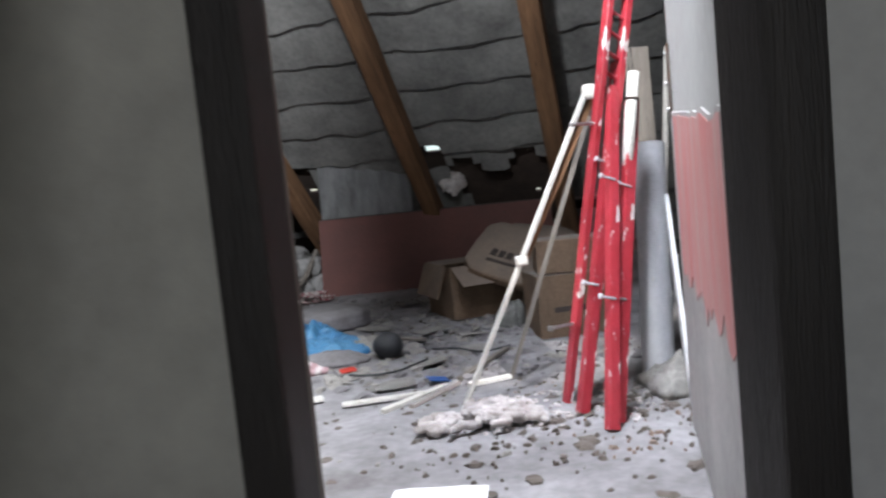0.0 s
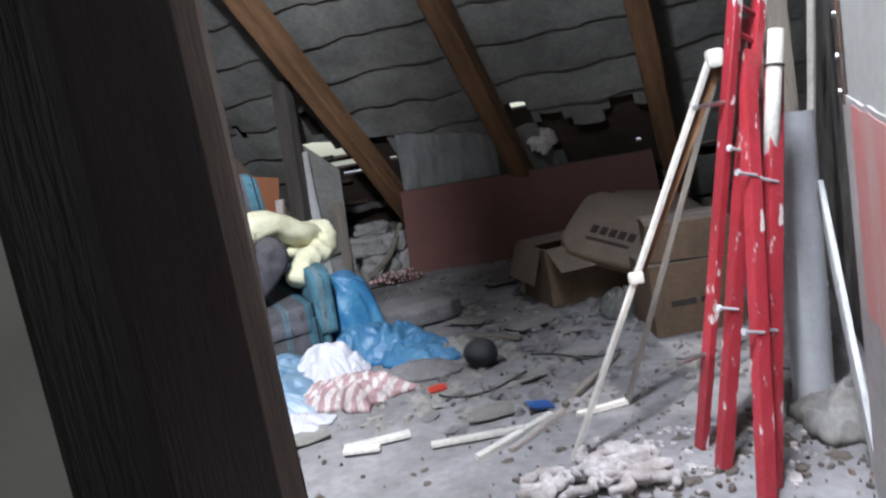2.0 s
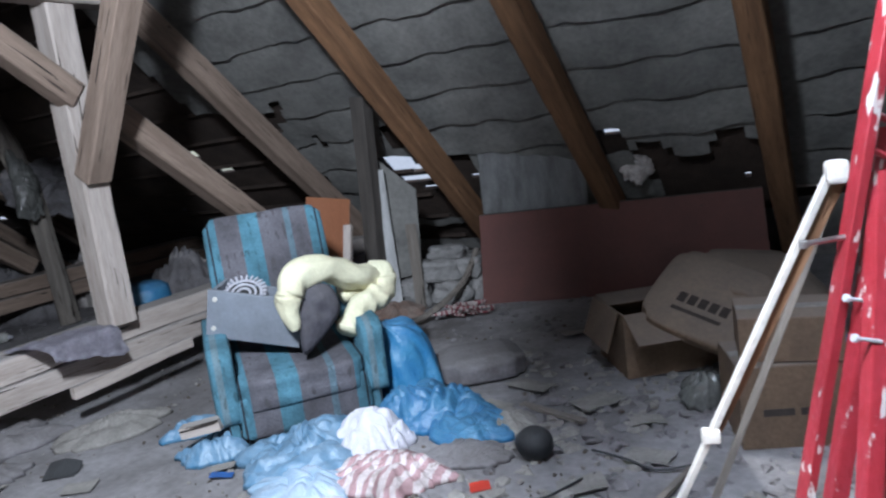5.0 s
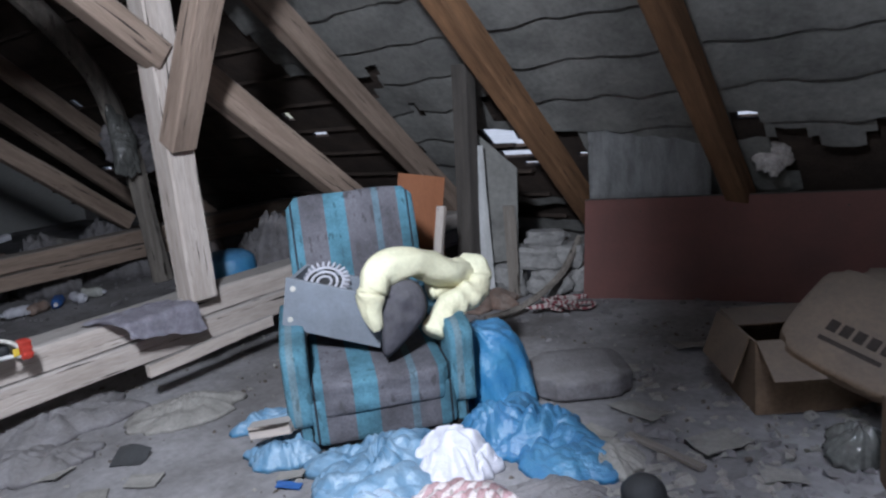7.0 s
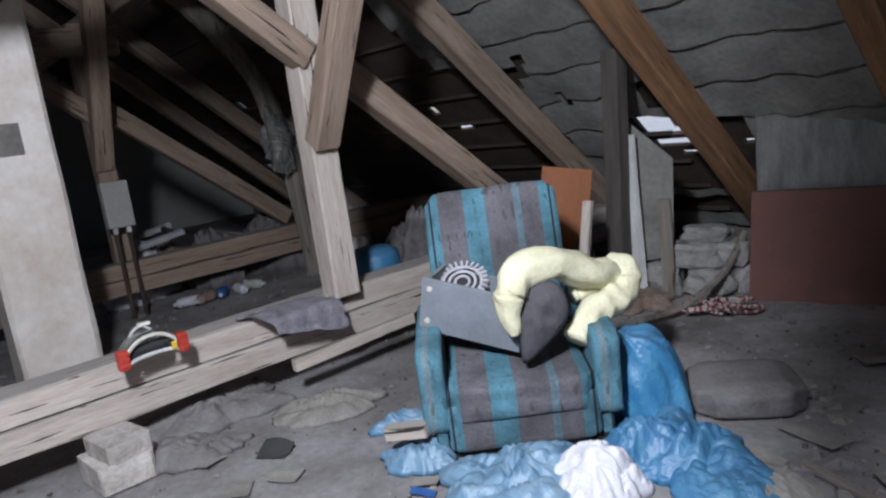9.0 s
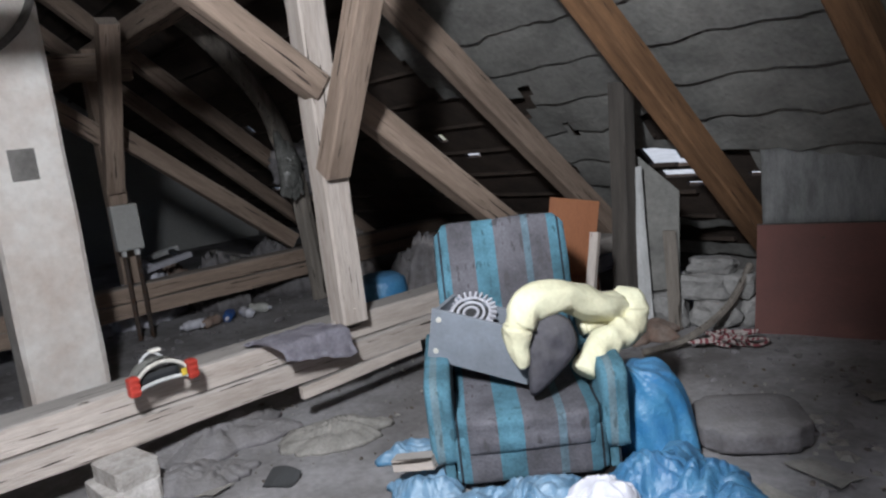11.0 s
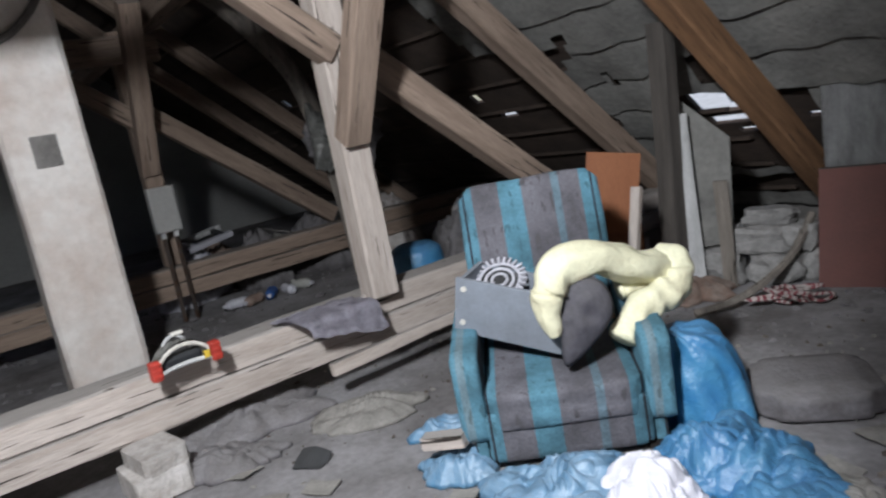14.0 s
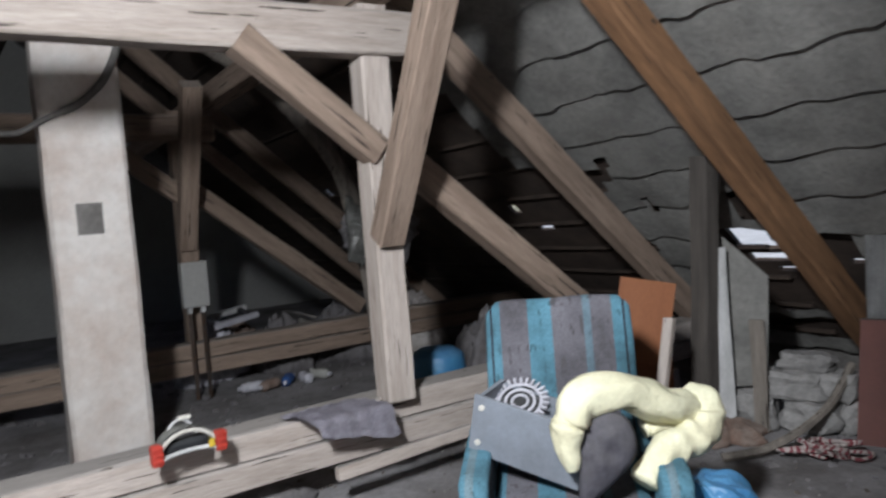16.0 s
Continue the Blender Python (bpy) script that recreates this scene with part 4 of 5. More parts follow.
solo("cushion", pad([(0.02, 0.14), (0.09, 0.10), (0.105, 0.0), (0.03, -0.09), (-0.075, -0.165), (-0.085, -0.06), (-0.075, 0.05), (-0.04, 0.11)], 0.10, 4), M_NAVY, "dark grey soft cushion on the armchair", "cushion", CH @ pose(0.105, -0.30, 0.505, -14, 0, -6), smooth=True)

# behind the chair
solo("board", boxes(((0, 0, 0), (0.28, 0.018, 0.42)), bevel=0.003), M_ORANGE, "orange-brown veneered board behind the armchair", "board", at(-1.74, 5.35, 0.70, 40, -6, 12))
solo("cabinet_panel", boxes(((0, 0, 0.25), (0.30, 0.02, 0.5)), bevel=0.003), M_ORANGE, "orange-brown veneered cabinet side behind the armchair", "board", at(-1.78, 5.40, 0, 40))
timber("stick", (-1.58, 5.02, 0.0), (-1.55, 5.25, 0.74), 0.05, 0.03, M_PALE, "pale wooden stick leaning behind the armchair", "stick")
timber("stud", (-1.68, 5.9, 0.0), (-1.58, 5.86, 1.52), 0.10, 0.12, M_DARKWOOD, "dark grey upright stud under the rafter", "stud", wobble=0.008)
solo("plank", hewn(1.02, 0.125, 0.022, 0.007, 80), M_SHEET, "pale grey weathered plank standing beside the dark stud", "plank", at(-1.575, 5.93, 0, 8, 2), "eaves planks")
solo("plank", hewn(0.62, 0.075, 0.02, 0.006, 81), M_GREYWOOD, "grey weathered short plank under the eaves", "plank", at(-1.40, 5.985, 0, 8, 2), "eaves planks")
bm = slab([(-1.60, 0.22), (-1.37, 0.26), (-1.335, 0.85), (-1.60, 1.10)], 0.0, 0.012)
solo("wall_sheet", bm, M_FELT, "grey torn sheet nailed beside the stud", "sheet", Matrix.Translation((0, 6.02, 0)) @ Matrix.Rotation(radians(90), 4, "X"))
for k, (x, y, z, w, d, h, rz) in enumerate([(-1.46, 6.10, 0.0, 0.22, 0.2, 0.20, 10), (-1.20, 6.12, 0.0, 0.30, 0.2, 0.17, -8), (-0.98, 6.22, 0.0, 0.20, 0.2, 0.18, 20), (-1.30, 6.16, 0.165, 0.36, 0.2, 0.15, 4), (-1.07, 6.20, 0.165, 0.22, 0.18, 0.15, -12), (-1.48, 6.16, 0.195, 0.2, 0.18, 0.13, 15), (-1.22, 6.2, 0.31, 0.26, 0.16, 0.10, 0)]):
    solo("stone", stone(w, d, h, k * 2.3), M_STONE, "rough grey field stone stacked under the eaves", "stone", at(x, y, z, rz), "stones under the eaves")
solo("rubble", heap(0.45, 0.4, 0.10, 32, folds=6), M_BRICKY, "rubble and broken stones under the eaves", "stones", at(-1.55, 5.85, 0, 50), smooth=True)
solo("lath", tube([(-1.42, 5.45, 0.02), (-1.23, 5.62, 0.06), (-1.08, 5.95, 0.17), (-1.0, 6.2, 0.36)], 0.022, 6), M_GREYWOOD, "bent grey lath resting on the board", "lath")
rng = random.Random(33)
M_ROPE = striped("red_white_rope", [(0.0, (0.46, 0.40, 0.38)), (0.55, (0.22, 0.06, 0.07))], 0.045, wobble=0.3)
rope = thing("rope", "tangle of red and white rope on the floor", "rope", at(-1.02, 5.72, 0, 20))
for k in range(5):
    pts = [(rng.gauss(0, 0.075), rng.gauss(0, 0.055), 0.012 + 0.07 * rng.random()) for _ in range(9)]
    part("strand", tube(pts, 0.010, 6, sub=5), M_ROPE, rope, smooth=True)

# ---- board, sheet and boxes at the back ----
fb = thing("fibreboard", "dark red fibreboard sheet leaning at the eaves", "board", at(-0.955, 6.02, 0.0, 0.6, -20))
part("panel", boxes(((0.94, 0, 0.31), (1.88, 0.018, 0.64)), bevel=0.002), M_REDBOARD, fb)
part("edge_strip", boxes(((0.94, 0, 0.634), (1.88, 0.022, 0.008))), M_JAMB, fb, "dark worn upper edge")
for x in (0.35, 0.9, 1.5):
    part("nail", tube([(x, -0.009, 0.55), (x, -0.014, 0.55)], 0.006, 8, sub=1), M_DARKSTEEL, fb)
bm = bmesh.new()
nx = 28
rows = []
for j in range(9):
    rows.append([bm.verts.new((0.76 * (i / nx), 0.006 * math.sin(i / nx * 2 * math.pi * 5) + 0.012 * noise.noise(Vector((i * 0.2, j * 0.5, 1))), 0.62 * j / 8 + (0.014 * math.sin(i * 0.9) - (0.10 * max(0, i / nx - 0.85) / 0.15) if j == 8 else 0))) for i in range(nx + 1)])
for a, b in zip(rows, rows[1:]):
    for k in range(nx):
        bm.faces.new((a[k], a[k + 1], b[k + 1], b[k]))
bmesh.ops.solidify(bm, geom=list(bm.faces), thickness=0.007)
solo("corrugated_sheet", bm, M_SHEET, "pale corrugated cement sheet behind the red board", "sheet", at(-0.95, 6.34, 0.56, -3, -4), smooth=True)
solo("sheet_prop", boxes(((0, 0, 0.28), (0.5, 0.12, 0.56)), bevel=0.01), M_DARKWALL, "rough block holding the cement sheet", "block", at(-0.62, 6.45, 0.0, -3))
solo("insulation", drape(0.22, 0.26, 0.08, 61, folds=9), M_RAG, "torn pale felt flap hanging under the roof", "felt flap", FR @ pose(-1.55, 6.16, 0.80, 62, 0, 20), smooth=True)


def carton(name, w, d, h, m, label, flaps=True, prints=()):
    t = thing(name, label, "cardboard box", m)
    for x in (-1, 1):
        part("side", boxes(((x * w / 2, 0, h / 2), (0.006, d, h))), M_CARD, t)
    for y in (-1, 1):
        part("side", boxes(((0, y * d / 2, h / 2), (w, 0.006, h))), M_CARD, t)
    part("bottom", boxes(((0, 0, 0.004), (w, d, 0.006))), M_CARD, t)
    if flaps:
        part("flap", boxes(((0, -d / 4, 0), (w, d / 2, 0.005))), M_CARD, t, "", pose(0, -d / 2, h, 28, 0, 0) @ pose(0, -d / 4 + d / 4, 0))
        part("flap", boxes(((0, d / 4, 0), (w, d / 2, 0.005))), M_CARD, t, "", pose(0, d / 4, h + 0.004, 3, 0, 0) @ pose(0, -d / 4, 0))
        part("flap", boxes(((0, 0, 0), (0.005, d * 0.9, w * 0.35))), M_CARD, t, "", pose(-w / 2 - 0.05, 0, h - 0.08, 0, 20, 0))
    else:
        part("top", boxes(((0, 0, h), (w, d, 0.006))), M_CARD, t)
        part("tape", boxes(((0, 0, h + 0.005), (w, 0.05, 0.002))), M_PAPER, t)
    for x, z, ww, hh2 in prints:
        part("print", boxes(((x, -d / 2 - 0.005, z), (ww, 0.002, hh2))), M_PRINT, t, "dark unreadable print")
    return t


carton("cardboard_box", 0.36, 0.30, 0.29, at(0.58, 3.93, 0, 6), "brown cardboard box with dark print", False, ((-0.06, 0.13, 0.10, 0.025), (0.03, 0.13, 0.04, 0.025)))
carton("cardboard_box", 0.32, 0.28, 0.15, at(0.60, 3.94, 0.30, -4), "brown cardboard box stacked on another", False)
carton("cardboard_box", 0.55, 0.40, 0.30, at(0.22, 4.75, 0, 20), "dark open cardboard box with raised flaps", True)
sack = thing("paper_sack", "brown paper sack with dark print slumped on boxes", "sack", at(0.40, 4.52, 0.33, -28, 32, 18))
part("body", cushion(0.42, 0.40, 0.075, 21, 0.9), M_CARD, sack, smooth=True)
for k in range(5):
    part("print", boxes(((-0.09 + 0.048 * k, -0.06, 0.046), (0.034, 0.05, 0.006))), M_PRINT, sack, "dark unreadable print")
part("print", boxes(((0.0, -0.125, 0.043), (0.22, 0.018, 0.006))), M_PRINT, sack)
solo("paper_sack", cushion(0.4, 0.4, 0.09, 22, 1.0), M_CARD, "brown paper sack lying behind the printed one", "sack", at(0.66, 4.72, 0.36, 20, 20, 10), smooth=True)
solo("plastic_bag", drape(0.22, 0.18, 0.16, 62, folds=12), M_DARKPL, "crumpled dark glossy plastic bag on the boxes", "plastic bag", at(0.33, 4.2, 0.02, 20, 20), smooth=True)
solo("plastic_bag", drape(0.3, 0.24, 0.26, 63, folds=10), M_BLUE, "blue plastic bag beside the paper sacks", "plastic bag", at(0.86, 4.55, 0.02, 20), smooth=True)
solo("cushion", cushion(0.34, 0.32, 0.11, 31, 1.5), M_GREYCLOTH, "dusty grey flat cushion on the floor", "cushion", at(-0.70, 4.66, 0.048, 24), smooth=True)
bm = bmesh.new()
bmesh.ops.create_uvsphere(bm, u_segments=20, v_segments=12, radius=0.072)
for v in bm.verts:
    v.co += v.co.normalized() * 0.006 * noise.noise(v.co * 20)
    v.co.z *= 0.85
solo("ball", bm, M_RUBBER, "deflated black rubber ball on the floor", "ball", at(-0.30, 3.72, 0.055), smooth=True)

# ---- bags and sheets round the chair ----
for nm, w, d, h, s, mm, x, y, rz, lab in [
    ("plastic_sheet", 0.62, 0.42, 0.17, 71, M_MIDBLUE, -1.22, 3.72, 25, "pale blue crumpled plastic sheet before the armchair"),
    ("plastic_sheet", 0.44, 0.30, 0.09, 72, M_PALEBLUE, -1.14, 3.46, -10, "pale blue glossy plastic sheet before the armchair"),
    ("plastic_sheet", 0.52, 0.42, 0.18, 73, M_BLUE, -0.84, 4.12, 30, "blue crumpled plastic sheet beside the armchair"),
    ("plastic_sheet", 0.56, 0.38, 0.12, 74, M_BLUE, -0.66, 4.02, -30, "blue crumpled plastic sheet on the floor"),
    ("plastic_bag", 0.36, 0.28, 0.20, 75, M_BAG, -0.99, 3.80, 15, "crumpled white plastic bag before the armchair"),
    ("plastic_bag", 0.30, 0.24, 0.12, 76, M_MIDBLUE, -1.68, 3.75, 10, "pale blue bag holding a board scrap"),
    ("plastic_bag", 0.28, 0.18, 0.10, 77, M_MIDBLUE, -1.92, 3.98, 30, "pale blue bag lying beside the armchair"),
    ("plastic_bag", 0.24, 0.2, 0.05, 78, M_BAG, -0.95, 3.32, 0, "flat white plastic bag on the floor"),
    ("rag", 0.34, 0.22, 0.07, 79, M_GREYCLOTH, -0.58, 3.72, 10, "brown-grey rag on the floor"),
    ("rag", 0.26, 0.3, 0.07, 80, M_PAPER, -0.46, 4.0, 40, "dirty beige rag on the floor"),
]:
    solo(nm, drape(w, d, h, s, folds=13 if s in (75, 81) else 8.5, fine=30 if s == 81 else 21, n=52), mm, lab, nm.replace("_", " "), at(x, y, 0, rz), smooth=True)
rng = random.Random(81)
bundle = thing("rag", "dirty white bundle of twisted rags on the floor", "rag", at(0.06, 2.68, 0, 14))
for k in range(34):
    x, y, a = rng.gauss(0, 0.10), rng.gauss(0, 0.050), rng.random() * 6.28
    pts = [(x + 0.05 * u * math.cos(a + 0.5 * u) + rng.gauss(0, 0.012), y + 0.04 * u * math.sin(a + 0.5 * u) + rng.gauss(0, 0.010), 0.016 + 0.035 * rng.random() * max(0.1, 1 - abs(x) * 6)) for u in (-1.2, -0.6, 0, 0.6, 1.2)]
    part("fold", tube(pts, 0.010 + 0.008 * rng.random(), 9, taper=lambda f: 0.6 + 0.5 * math.sin(math.pi * f), lumps=0.6, seed=k * 3.1, sub=5), M_RAG, bundle, smooth=True)
solo("plastic_bag", drape(0.46, 0.36, 0.10, 83, folds=9, n=52), M_STRIPE, "pink and white striped plastic bag on the floor", "plastic bag", at(-0.82, 3.55, 0, -15), smooth=True)
bm = bmesh.new()
rows = []
for j in range(25):
    f = j / 24
    row = []
    for k in range(72):
        a = 2 * math.pi * k / 72
        o = Vector((math.cos(a) * 1.1, math.sin(a) * 1.1, f * 1.4))
        r = (0.155 - 0.085 * f ** 1.6) * (1 + 0.14 * abs(math.sin(4.5 * a + 1.2 * f + 2 * noise.noise(o))) + 0.22 * noise.noise(o * 1.3)) * (1 if j < 24 else 0.3)
        row.append(bm.verts.new((r * math.cos(a) - 0.10 * f * f, r * math.sin(a), 0.36 * math.sin(f * math.pi / 2) + 0.02 * noise.noise(o * 2))))
    rows.append(row)
for a, b in zip(rows, rows[1:]):
    for k in range(72):
        bm.faces.new((a[k], a[(k + 1) % 72], b[(k + 1) % 72], b[k]))
bm.faces.new(rows[0][::-1]), bm.faces.new(rows[-1])
solo("plastic_sheet", bm, M_BLUE, "blue plastic sheet hanging beside the armchair", "plastic sheet", at(-1.00, 4.44, -0.01, 40), smooth=True)
solo("board_scrap", hewn(0.17, 0.06, 0.05, 0.006, 90, steps=3), M_PALE, "pale broken board scrap in the bag", "board scrap", between((-1.77, 3.70, 0.13), (-1.61, 3.74, 0.15)))

# ---- red steel parts, pole and pipe by the wall ----
ladder = thing("lattice_ladder", "tall narrow red steel lattice ladder leaning by the wall", "ladder")
A0, A1 = Vector((0.345, 2.79, 0.0)), Vector((0.775, 2.90, 2.15))
SIDE = Vector((0.070, 0.035, 0.0))
for k in range(2):
    part("rail", hewn((A1 - A0).length, 0.022, 0.034, 0.001, 91 + k), M_RED, ladder, "red rail with paint chips and painted glare", between(A0 + SIDE * k, A1 + SIDE * k, (0.4, -1, 0)))
for k in range(17):
    f = 0.50 + 0.03 * k
    part("rung", tube([A0.lerp(A1, f), A0.lerp(A1, f - 0.018) + SIDE], 0.007, 6, sub=1), M_RED, ladder)
for f in (0.12, 0.42):
    part("bolt", tube([A0.lerp(A1, f) - SIDE * 1.3, A0.lerp(A1, f)], 0.006, 6, sub=1), M_STEEL, ladder, "zinc bolt")
    part("nut", boxes(((A0.lerp(A1, f) - SIDE * 1.3), (0.016, 0.016, 0.016)), bevel=0.003), M_STEEL, ladder)
for a, b, w in (((0.375, 2.66, 0), (0.635, 2.90, 1.10), 0.03), ((0.425, 2.49, 0), (0.60, 2.86, 1.02), 0.03), ((0.455, 2.55, 0), (0.67, 2.88, 0.98), 0.035)):
    st = thing("steel_bar", "red painted steel channel with worn edges and painted glare, leaning", "steel bar", between(a, b, (0.4, -1, 0)), "red steel bars")
    ln = (Vector(b) - Vector(a)).length
    wb = part("web", boxes(((0, 0, ln / 2), (w, 0.006, ln)), bevel=0.001), M_RED, st)
    for sgn in (-1, 1):
        part("flange", boxes(((sgn * w / 2, 0.012, ln / 2), (0.006, 0.028, ln)), bevel=0.001), M_RED, st)
    for z in (0.35, 0.7):
        part("bolt", tube([(-0.055, -0.006, ln * z), (0.0, -0.004, ln * z)], 0.004, 6, sub=1), M_PIPE, wb, "long zinc bolt")
        part("bolt_head", tube([(-0.061, -0.006, ln * z), (-0.054, -0.006, ln * z)], 0.009, 6, sub=1), M_PIPE, wb)
# The tube's white is the blown highlight on the bars, put into its colour.
tb = thing("steel_tube", "hollow steel tube wired to the red bars, its glare painted white", "tube", between((0.583, 2.80, 0.60), (0.668, 2.86, 1.06), (0.4, -1, 0)))
bm = bmesh.new()
rings = []
for r, z in ((0.019, 0), (0.019, 0.47), (0.016, 0.47), (0.016, 0)):
    rings.append([bm.verts.new((r * math.cos(2 * math.pi * k / 20), r * math.sin(2 * math.pi * k / 20), z)) for k in range(20)])
for a, b in zip(rings, rings[1:] + rings[:1]):
    for k in range(20):
        bm.faces.new((a[k], a[(k + 1) % 20], b[(k + 1) % 20], b[k]))
part("barrel", bm, M_WHITE, tb, "hollow tube coloured white for the glare on it", smooth=True)
for z in (0.10, 0.38):
    part("wire_tie", tube([(0.022 * math.cos(a), 0.022 * math.sin(a), z) for a in [2 * math.pi * k / 12 for k in range(13)]], 0.003, 5, sub=1), M_DARKSTEEL, tb)
pole = thing("pole", "wooden pole with a white painted edge and clamps", "pole")
part("shaft", hewn(1.16, 0.014, 0.014, 0.0015, 95), M_WHITE, pole, "white painted pole", between((0.0, 2.80, 0.0), (0.53, 2.95, 1.03), (0.4, -1, 0)))
part("strip", hewn(0.64, 0.022, 0.018, 0.0015, 96), M_RAFT, pole, "bare wood strip", between((0.255, 2.890, 0.47), (0.548, 2.97, 1.00), (0.4, -1, 0)))
part("clamp", boxes(((0.245, 2.865, 0.475), (0.04, 0.03, 0.03)), bevel=0.006), M_WHITE, pole, "white clamp")
part("clamp", boxes(((0.535, 2.945, 1.02), (0.045, 0.04, 0.05)), bevel=0.012), M_WHITE, pole, "white plastic head")
timber("rod", (0.20, 3.15, 0.0), (0.56, 3.08, 0.95), 0.018, 0.018, M_GREYWOOD, "thin dark rod leaning behind the pole", "rod", wobble=0.001)
pipe = thing("plastic_pipe", "grey plastic drain pipe leaning on the wall", "pipe", between((0.715, 2.985, 0.006), (0.775, 3.10, 0.83)))
bm = bmesh.new()
rings = []
for r, z in ((0.056, 0), (0.056, 0.835), (0.051, 0.835), (0.051, 0)):
    rings.append([bm.verts.new((r * math.cos(2 * math.pi * k / 32), r * math.sin(2 * math.pi * k / 32), z)) for k in range(32)])
for a, b in zip(rings, rings[1:] + rings[:1]):
    for k in range(32):
        bm.faces.new((a[k], a[(k + 1) % 32], b[(k + 1) % 32], b[k]))
part("barrel", bm, M_PIPE, pipe, smooth=False)
rng = random.Random(8)
bm = bmesh.new()
for k in range(26):
    a = rng.random() * 6.28
    z = 0.1 + rng.random() * 0.7
    box(bm, (0.0566 * math.cos(a), 0.0566 * math.sin(a), z), (0.003, 0.003 + 0.005 * rng.random(), 0.005 + 0.02 * rng.random()), Matrix.Rotation(a, 4, "Z"))
part("paint_drips", bm, M_WHITE, pipe, "white paint splashes")
solo("plank", hewn(1.22, 0.10, 0.02, 0.004, 97), M_GREYWOOD, "grey plank standing against the rough dark wall", "plank", at(0.83, 3.32, 0, 8, -1))
timber("lath", (0.80, 3.22, 0.0), (0.945, 3.32, 1.21), 0.022, 0.012, M_WHITE, "thin white lath leaning on the wall", "lath", wobble=0.001)
timber("plank", (0.79, 3.0, 0.62), (0.64, 2.42, 0.0), 0.015, 0.07, M_SHEET, "pale board sloping behind the pipe", "plank", wobble=0.003)
latch = thing("strap_hinge", "dark rusty strap iron fixed to the wall corner", "strap hinge", atE(-0.0395, 2.52))
part("strap", boxes(((0, 0, 0.965), (0.008, 0.034, 0.20)), bevel=0.003), M_DARKSTEEL, latch)
for z in (0.89, 0.96, 1.04):
    part("rivet", tube([(0.0, 0, z), (-0.010, 0, z)], 0.007, 8, sub=1), M_STEEL, latch)
# old red paint left on the wall, a thin coat with a torn upper edge
out = []
for k in range(30):
    f = k / 29
    out.append((1.50 + 1.045 * f, 0.885 - 0.085 * (1 - f) + 0.016 * noise.noise(Vector((f * 9, 1, 0)))))
HB = FR @ Matrix.Translation((-0.0355, 0, 0)) @ Matrix(((0, 0, -1, 0), (1, 0, 0, 0), (0, 1, 0, 0), (0, 0, 0, 1)))
hard = thing("hardboard", "bare grey hardboard with faded red paint, on the wall", "hardboard", HB)
part("panel", slab([(1.50, 0.02), (2.545, 0.02)] + out[::-1], 0.0, 0.005), M_HARD, hard)
low = [(2.44 - 0.92 * k / 24, 0.46 + 0.07 * noise.noise(Vector((k * 0.6, 2, 0))) + 0.05 * noise.noise(Vector((k * 2.1, 4, 0)))) for k in range(25)]
part("red_coat", slab(low[::-1] + [(2.45 + 0.012 * noise.noise(Vector((k * 0.9, 8, 0))), 0.46 + 0.39 * k / 11) for k in range(1, 11)] + [(a, b - 0.010 - 0.006 * noise.noise(Vector((a * 14, 3, 0)))) for a, b in out[::-1] if 1.53 < a < 2.44], 0.005, 0.0065), M_PINK, hard, "streaky faded red paint")
solo("rubble", heap(0.3, 0.26, 0.12, 65, folds=9), M_PAPER, "pale plaster crumbs round the pipe foot", "rubble", at(0.76, 2.86, 0, 70), smooth=True)

# ---- litter on the floor ----
# A blank white sheet paints the sunlit patch of floor inside the door.
pg = thing("bright_floor_patch", "white sheet standing in for a sunlit patch of floor", "paper", at(-0.10, 2.10, 0.002, -8))
part("sheet", crumpled(0.235, 0.21, 3, 0.0015, 4), M_SUNPATCH, pg)
LIT = [(-0.09, 3.02, 0.30, 0.03, 55, M_PALE, "stick", "pale broken stick on the floor"), (-0.16, 3.00, 0.34, 0.03, 48, M_WHITE, "stick", "white broken stick on the floor"), (-0.28, 3.02, 0.30, 0.04, 8, M_WHITE, "stick", "white broken stick on the floor"), (-0.62, 3.08, 0.22, 0.05, 15, M_WHITE, "stick", "white painted wood scrap on the floor"), (-0.66, 3.02, 0.12, 0.04, 0, M_WHITE, "stick", "white painted wood scrap on the floor"), (0.12, 3.12, 0.18, 0.03, 20, M_WHITE, "stick", "white broken stick on the floor"), (0.12, 3.4, 0.5, 0.03, 62, M_GREYWOOD, "stick", "dark wooden stick on the floor"), (-0.28, 4.1, 0.34, 0.05, -35, M_GREYWOOD, "stick", "grey board scrap on the floor")]
for k, (x, y, ln, w, rz, mm, nm, lab) in enumerate(LIT):
    solo(nm, hewn(ln, w * 0.7, 0.014, 0.003, 110 + k), mm, lab, "wood scrap", at(x, y, 0.008, 0) @ Matrix.Rotation(radians(rz), 4, "Z") @ Matrix.Rotation(radians(90), 4, "Y") @ Matrix.Translation((0, 0, -ln / 2)) @ Matrix.Rotation(radians(90), 4, "Z"))
rng = random.Random(21)
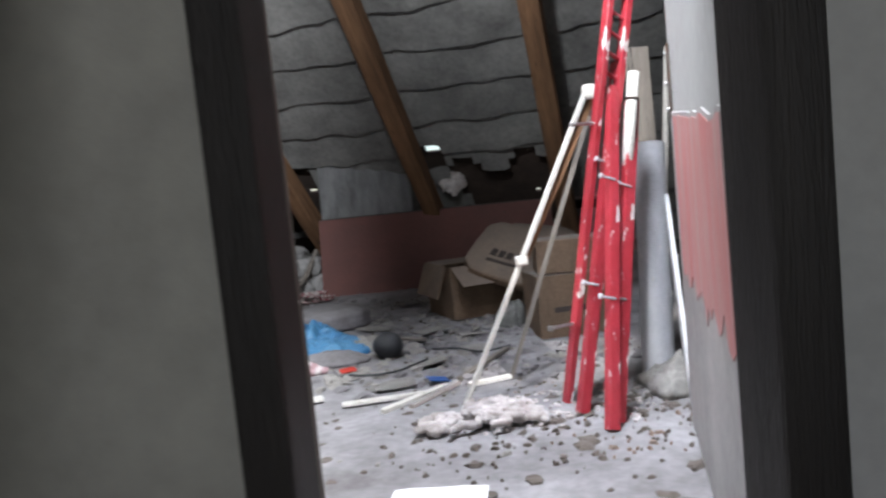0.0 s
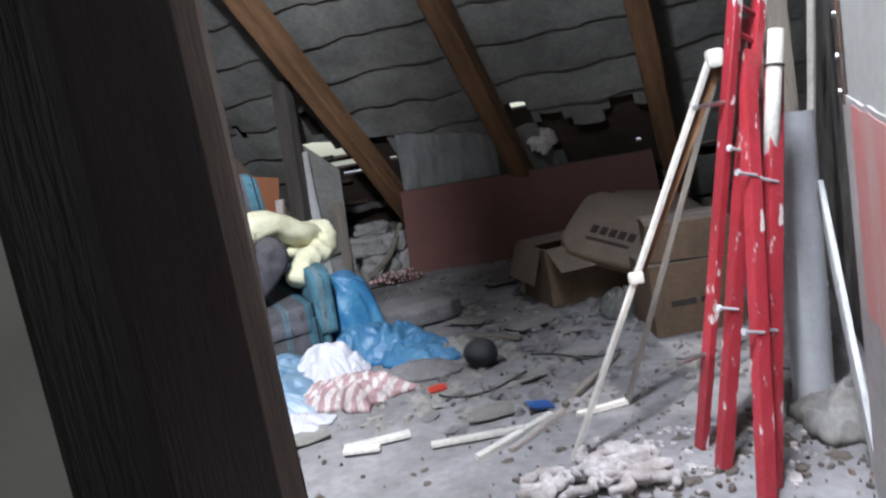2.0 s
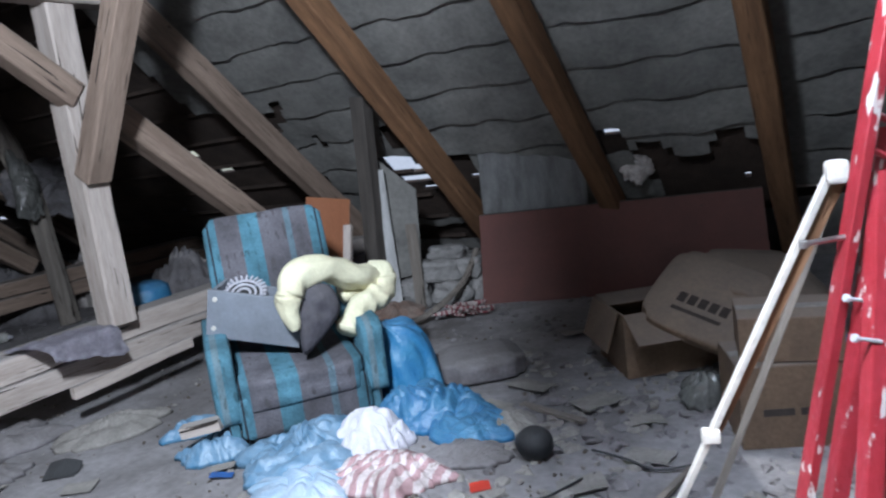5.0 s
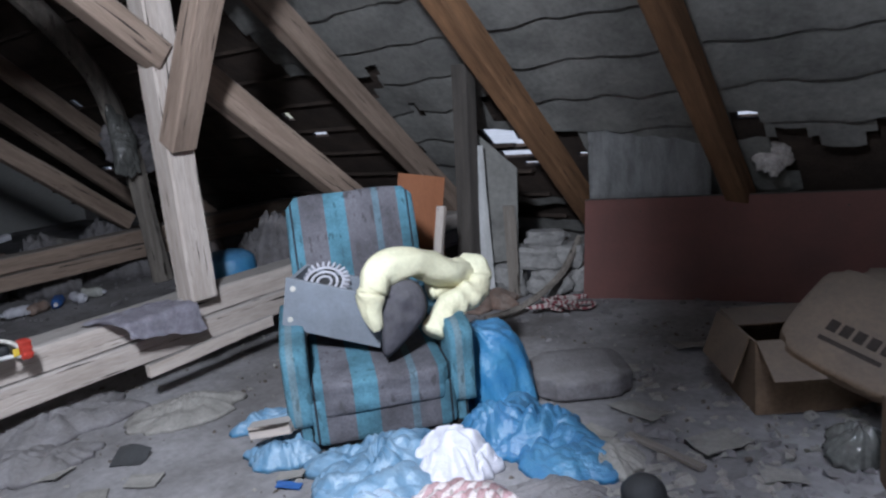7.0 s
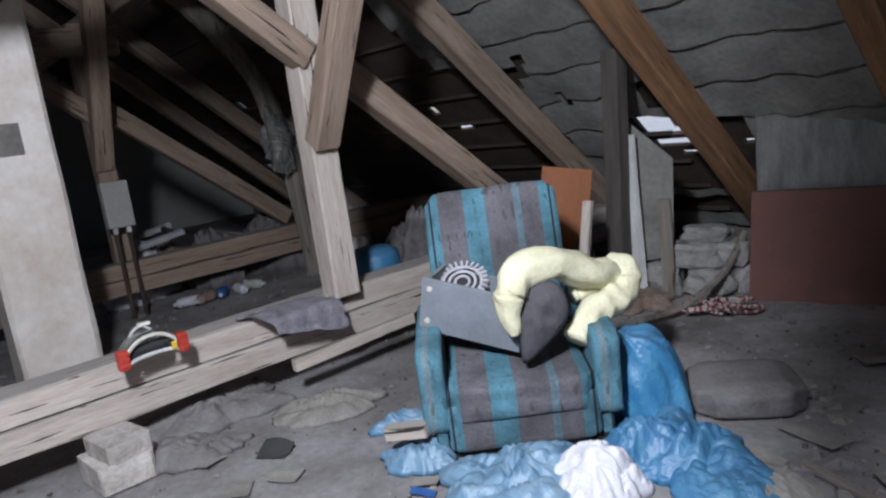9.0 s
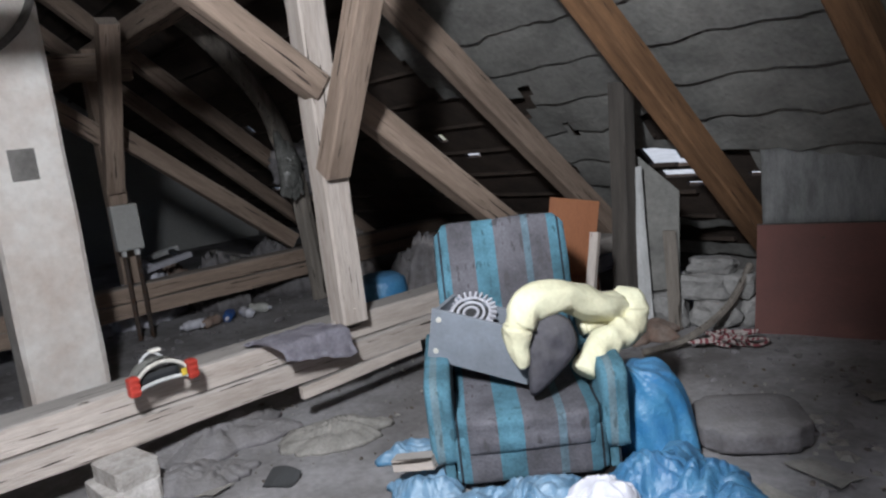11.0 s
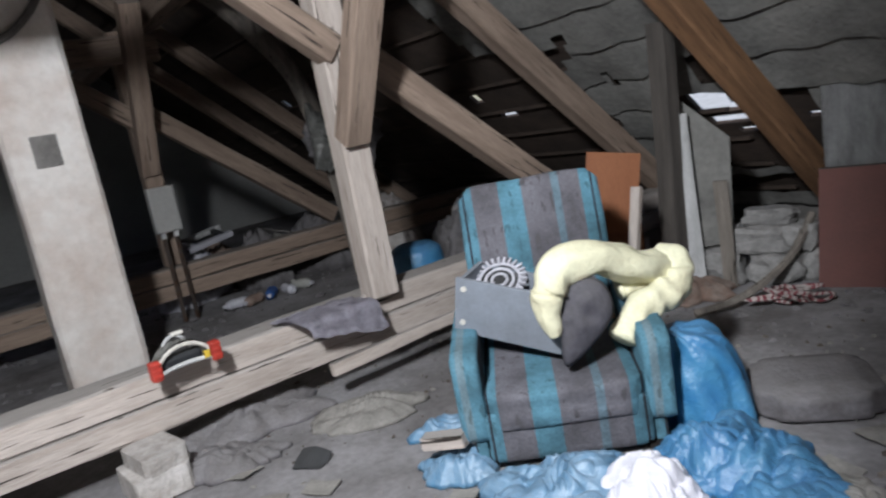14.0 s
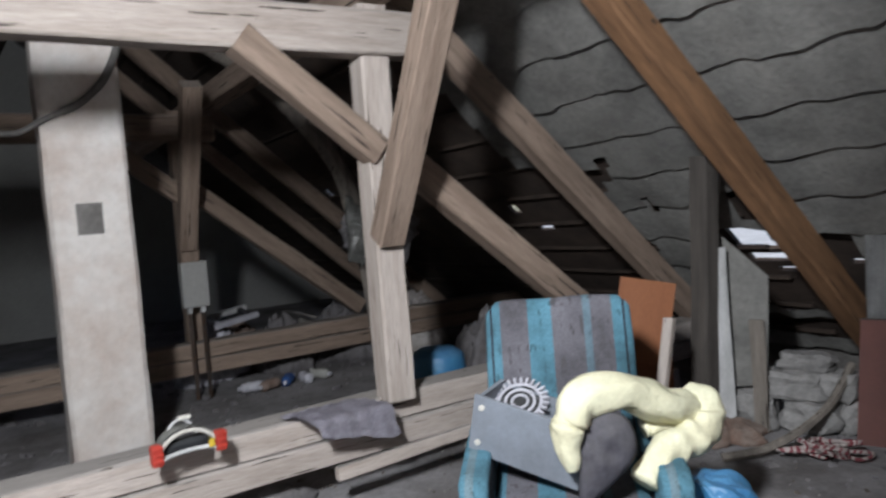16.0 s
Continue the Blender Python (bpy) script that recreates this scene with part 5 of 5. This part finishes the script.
PAP = [(-0.40, 4.41, 0.22, 0.12, -30), (-0.12, 3.50, 0.15, 0.11, 15), (-0.22, 5.2, 0.24, 0.12, 25), (-0.1, 4.2, 0.2, 0.15, 40), (0.1, 4.0, 0.14, 0.1, 10), (-0.25, 3.2, 0.16, 0.11, 12), (-0.9, 3.2, 0.16, 0.12, 30), (0.1, 3.7, 0.16, 0.1, -20), (-0.55, 4.15, 0.16, 0.12, 60), (-2.1, 3.45, 0.12, 0.09, 20), (-2.2, 3.3, 0.10, 0.12, 40), (-1.9, 3.2, 0.09, 0.06, 70), (-1.55, 3.62, 0.10, 0.06, 15), (-2.55, 3.4, 0.16, 0.12, 10)]
for k, (x, y, w, d, rz) in enumerate(PAP):
    solo("paper_scrap", crumpled(w, d, 30 + k, 0.02), M_PAPER, "torn dusty paper scrap on the floor", "paper", at(x, y, 0.0, rz), "paper scraps")
solo("plastic_scrap", crumpled(0.07, 0.05, 60, 0.03), M_REDPL, "small orange-red plastic scrap on the floor", "plastic scrap", at(-0.46, 3.47, 0.0, 20))
solo("plastic_scrap", crumpled(0.08, 0.06, 61, 0.03), M_BLUEPL, "small blue plastic scrap on the floor", "plastic scrap", at(-0.08, 3.2, 0.0, 20))
solo("plastic_scrap", crumpled(0.09, 0.04, 62, 0.03), M_BLUEPL, "small blue and white wrapper on the floor", "wrapper", at(-1.52, 3.56, 0.0, 20))
solo("wire", tube([(-0.45, 3.42, 0.01), (-0.38, 3.36, 0.015), (-0.25, 3.40, 0.01), (-0.12, 3.52, 0.02)], 0.005, 5), M_RUBBER, "thin black wire on the floor", "wire")
solo("wire", tube([(-0.1, 3.75, 0.01), (0.02, 3.66, 0.02), (0.12, 3.6, 0.01), (0.25, 3.62, 0.02)], 0.005, 5), M_RUBBER, "thin black wire on the floor", "wire")


def litter(name, count, area, size, material, label, seed, flat=0.22):
    """Many small uneven crumbs strewn over an area of the floor, thicker in places."""
    rng = random.Random(seed)
    verts, faces = [], []
    while count:
        x, y = rng.uniform(*area[0]), rng.uniform(*area[1])
        if noise.noise(Vector((x * 1.7, y * 1.7, seed))) + 0.9 * rng.random() < 0.35:
            continue
        count -= 1
        s = size * (0.35 + 1.3 * rng.random() ** 2.5)
        a0, n, b = rng.random() * 6.28, rng.randint(5, 7), len(verts)
        el = 0.5 + 0.5 * rng.random()
        c, sn = math.cos(a0), math.sin(a0)
        for lift in (0.0, 1.0):
            for k in range(n):
                a = 2 * math.pi * k / n
                r = s * (0.35 + 0.95 * rng.random()) * (1 - 0.35 * lift)
                px, py = r * math.cos(a), r * math.sin(a) * el
                verts.append((x + px * c - py * sn, y + px * sn + py * c, -0.006 + lift * (0.008 + s * flat * rng.random())))
        faces.append(tuple(range(b + n, b + 2 * n)))
        faces += [(b + k, b + (k + 1) % n, b + n + (k + 1) % n, b + n + k) for k in range(n)]
    me = bpy.data.meshes.new(name)
    me.from_pydata(verts, [], faces)
    me.materials.append(material)
    tagged(new(name, me), label, name.replace("_", " "), kind="stuff")


litter("dirt_crumbs", 260, ((-0.25, 0.9), (1.9, 3.2)), 0.010, M_DIRT, "dark dirt crumbs strewn over the floor", 3)
litter("dirt_crumbs", 500, ((-3.2, 0.9), (2.6, 5.6)), 0.012, M_DIRT, "dark dirt crumbs strewn over the floor", 4)
litter("plaster_crumbs", 420, ((-3.2, 0.9), (2.4, 5.4)), 0.012, M_PAPER, "pale plaster crumbs strewn over the floor", 5)
litter("rubble_pieces", 220, ((-0.7, 0.7), (3.2, 4.9)), 0.040, M_PAPER, "torn paper and board pieces littering the floor", 6, 0.25)
litter("rubble_pieces", 260, ((-0.7, 0.8), (3.1, 4.9)), 0.038, M_GREYCLOTH, "grey dusty rubbish pieces littering the floor", 7, 0.4)
litter("rubble_pieces", 260, ((-6.6, -4.0), (2.8, 6.6)), 0.045, M_GREYCLOTH, "grey dusty rubbish on the far floor", 8, 0.4)
litter("rubble_pieces", 200, ((-2.2, 0.9), (5.2, 6.6)), 0.03, M_GREYCLOTH, "grey dusty rubbish near the eaves", 9, 0.4)
litter("brick_crumbs", 55, ((0.15, 0.75), (2.3, 3.05)), 0.013, M_BRICKY, "crumbled brick and plaster at the wall foot", 10, 0.2)
litter("dirt_flakes", 110, ((-0.5, 0.72), (1.7, 2.9)), 0.030, M_DIRT, "dark flat dirt flakes on the pale floor", 12, 0.02)
litter("plaster_crumbs", 150, ((0.05, 0.62), (2.55, 2.95)), 0.015, M_RAG, "white plaster crumbs round the bars", 11, 0.15)
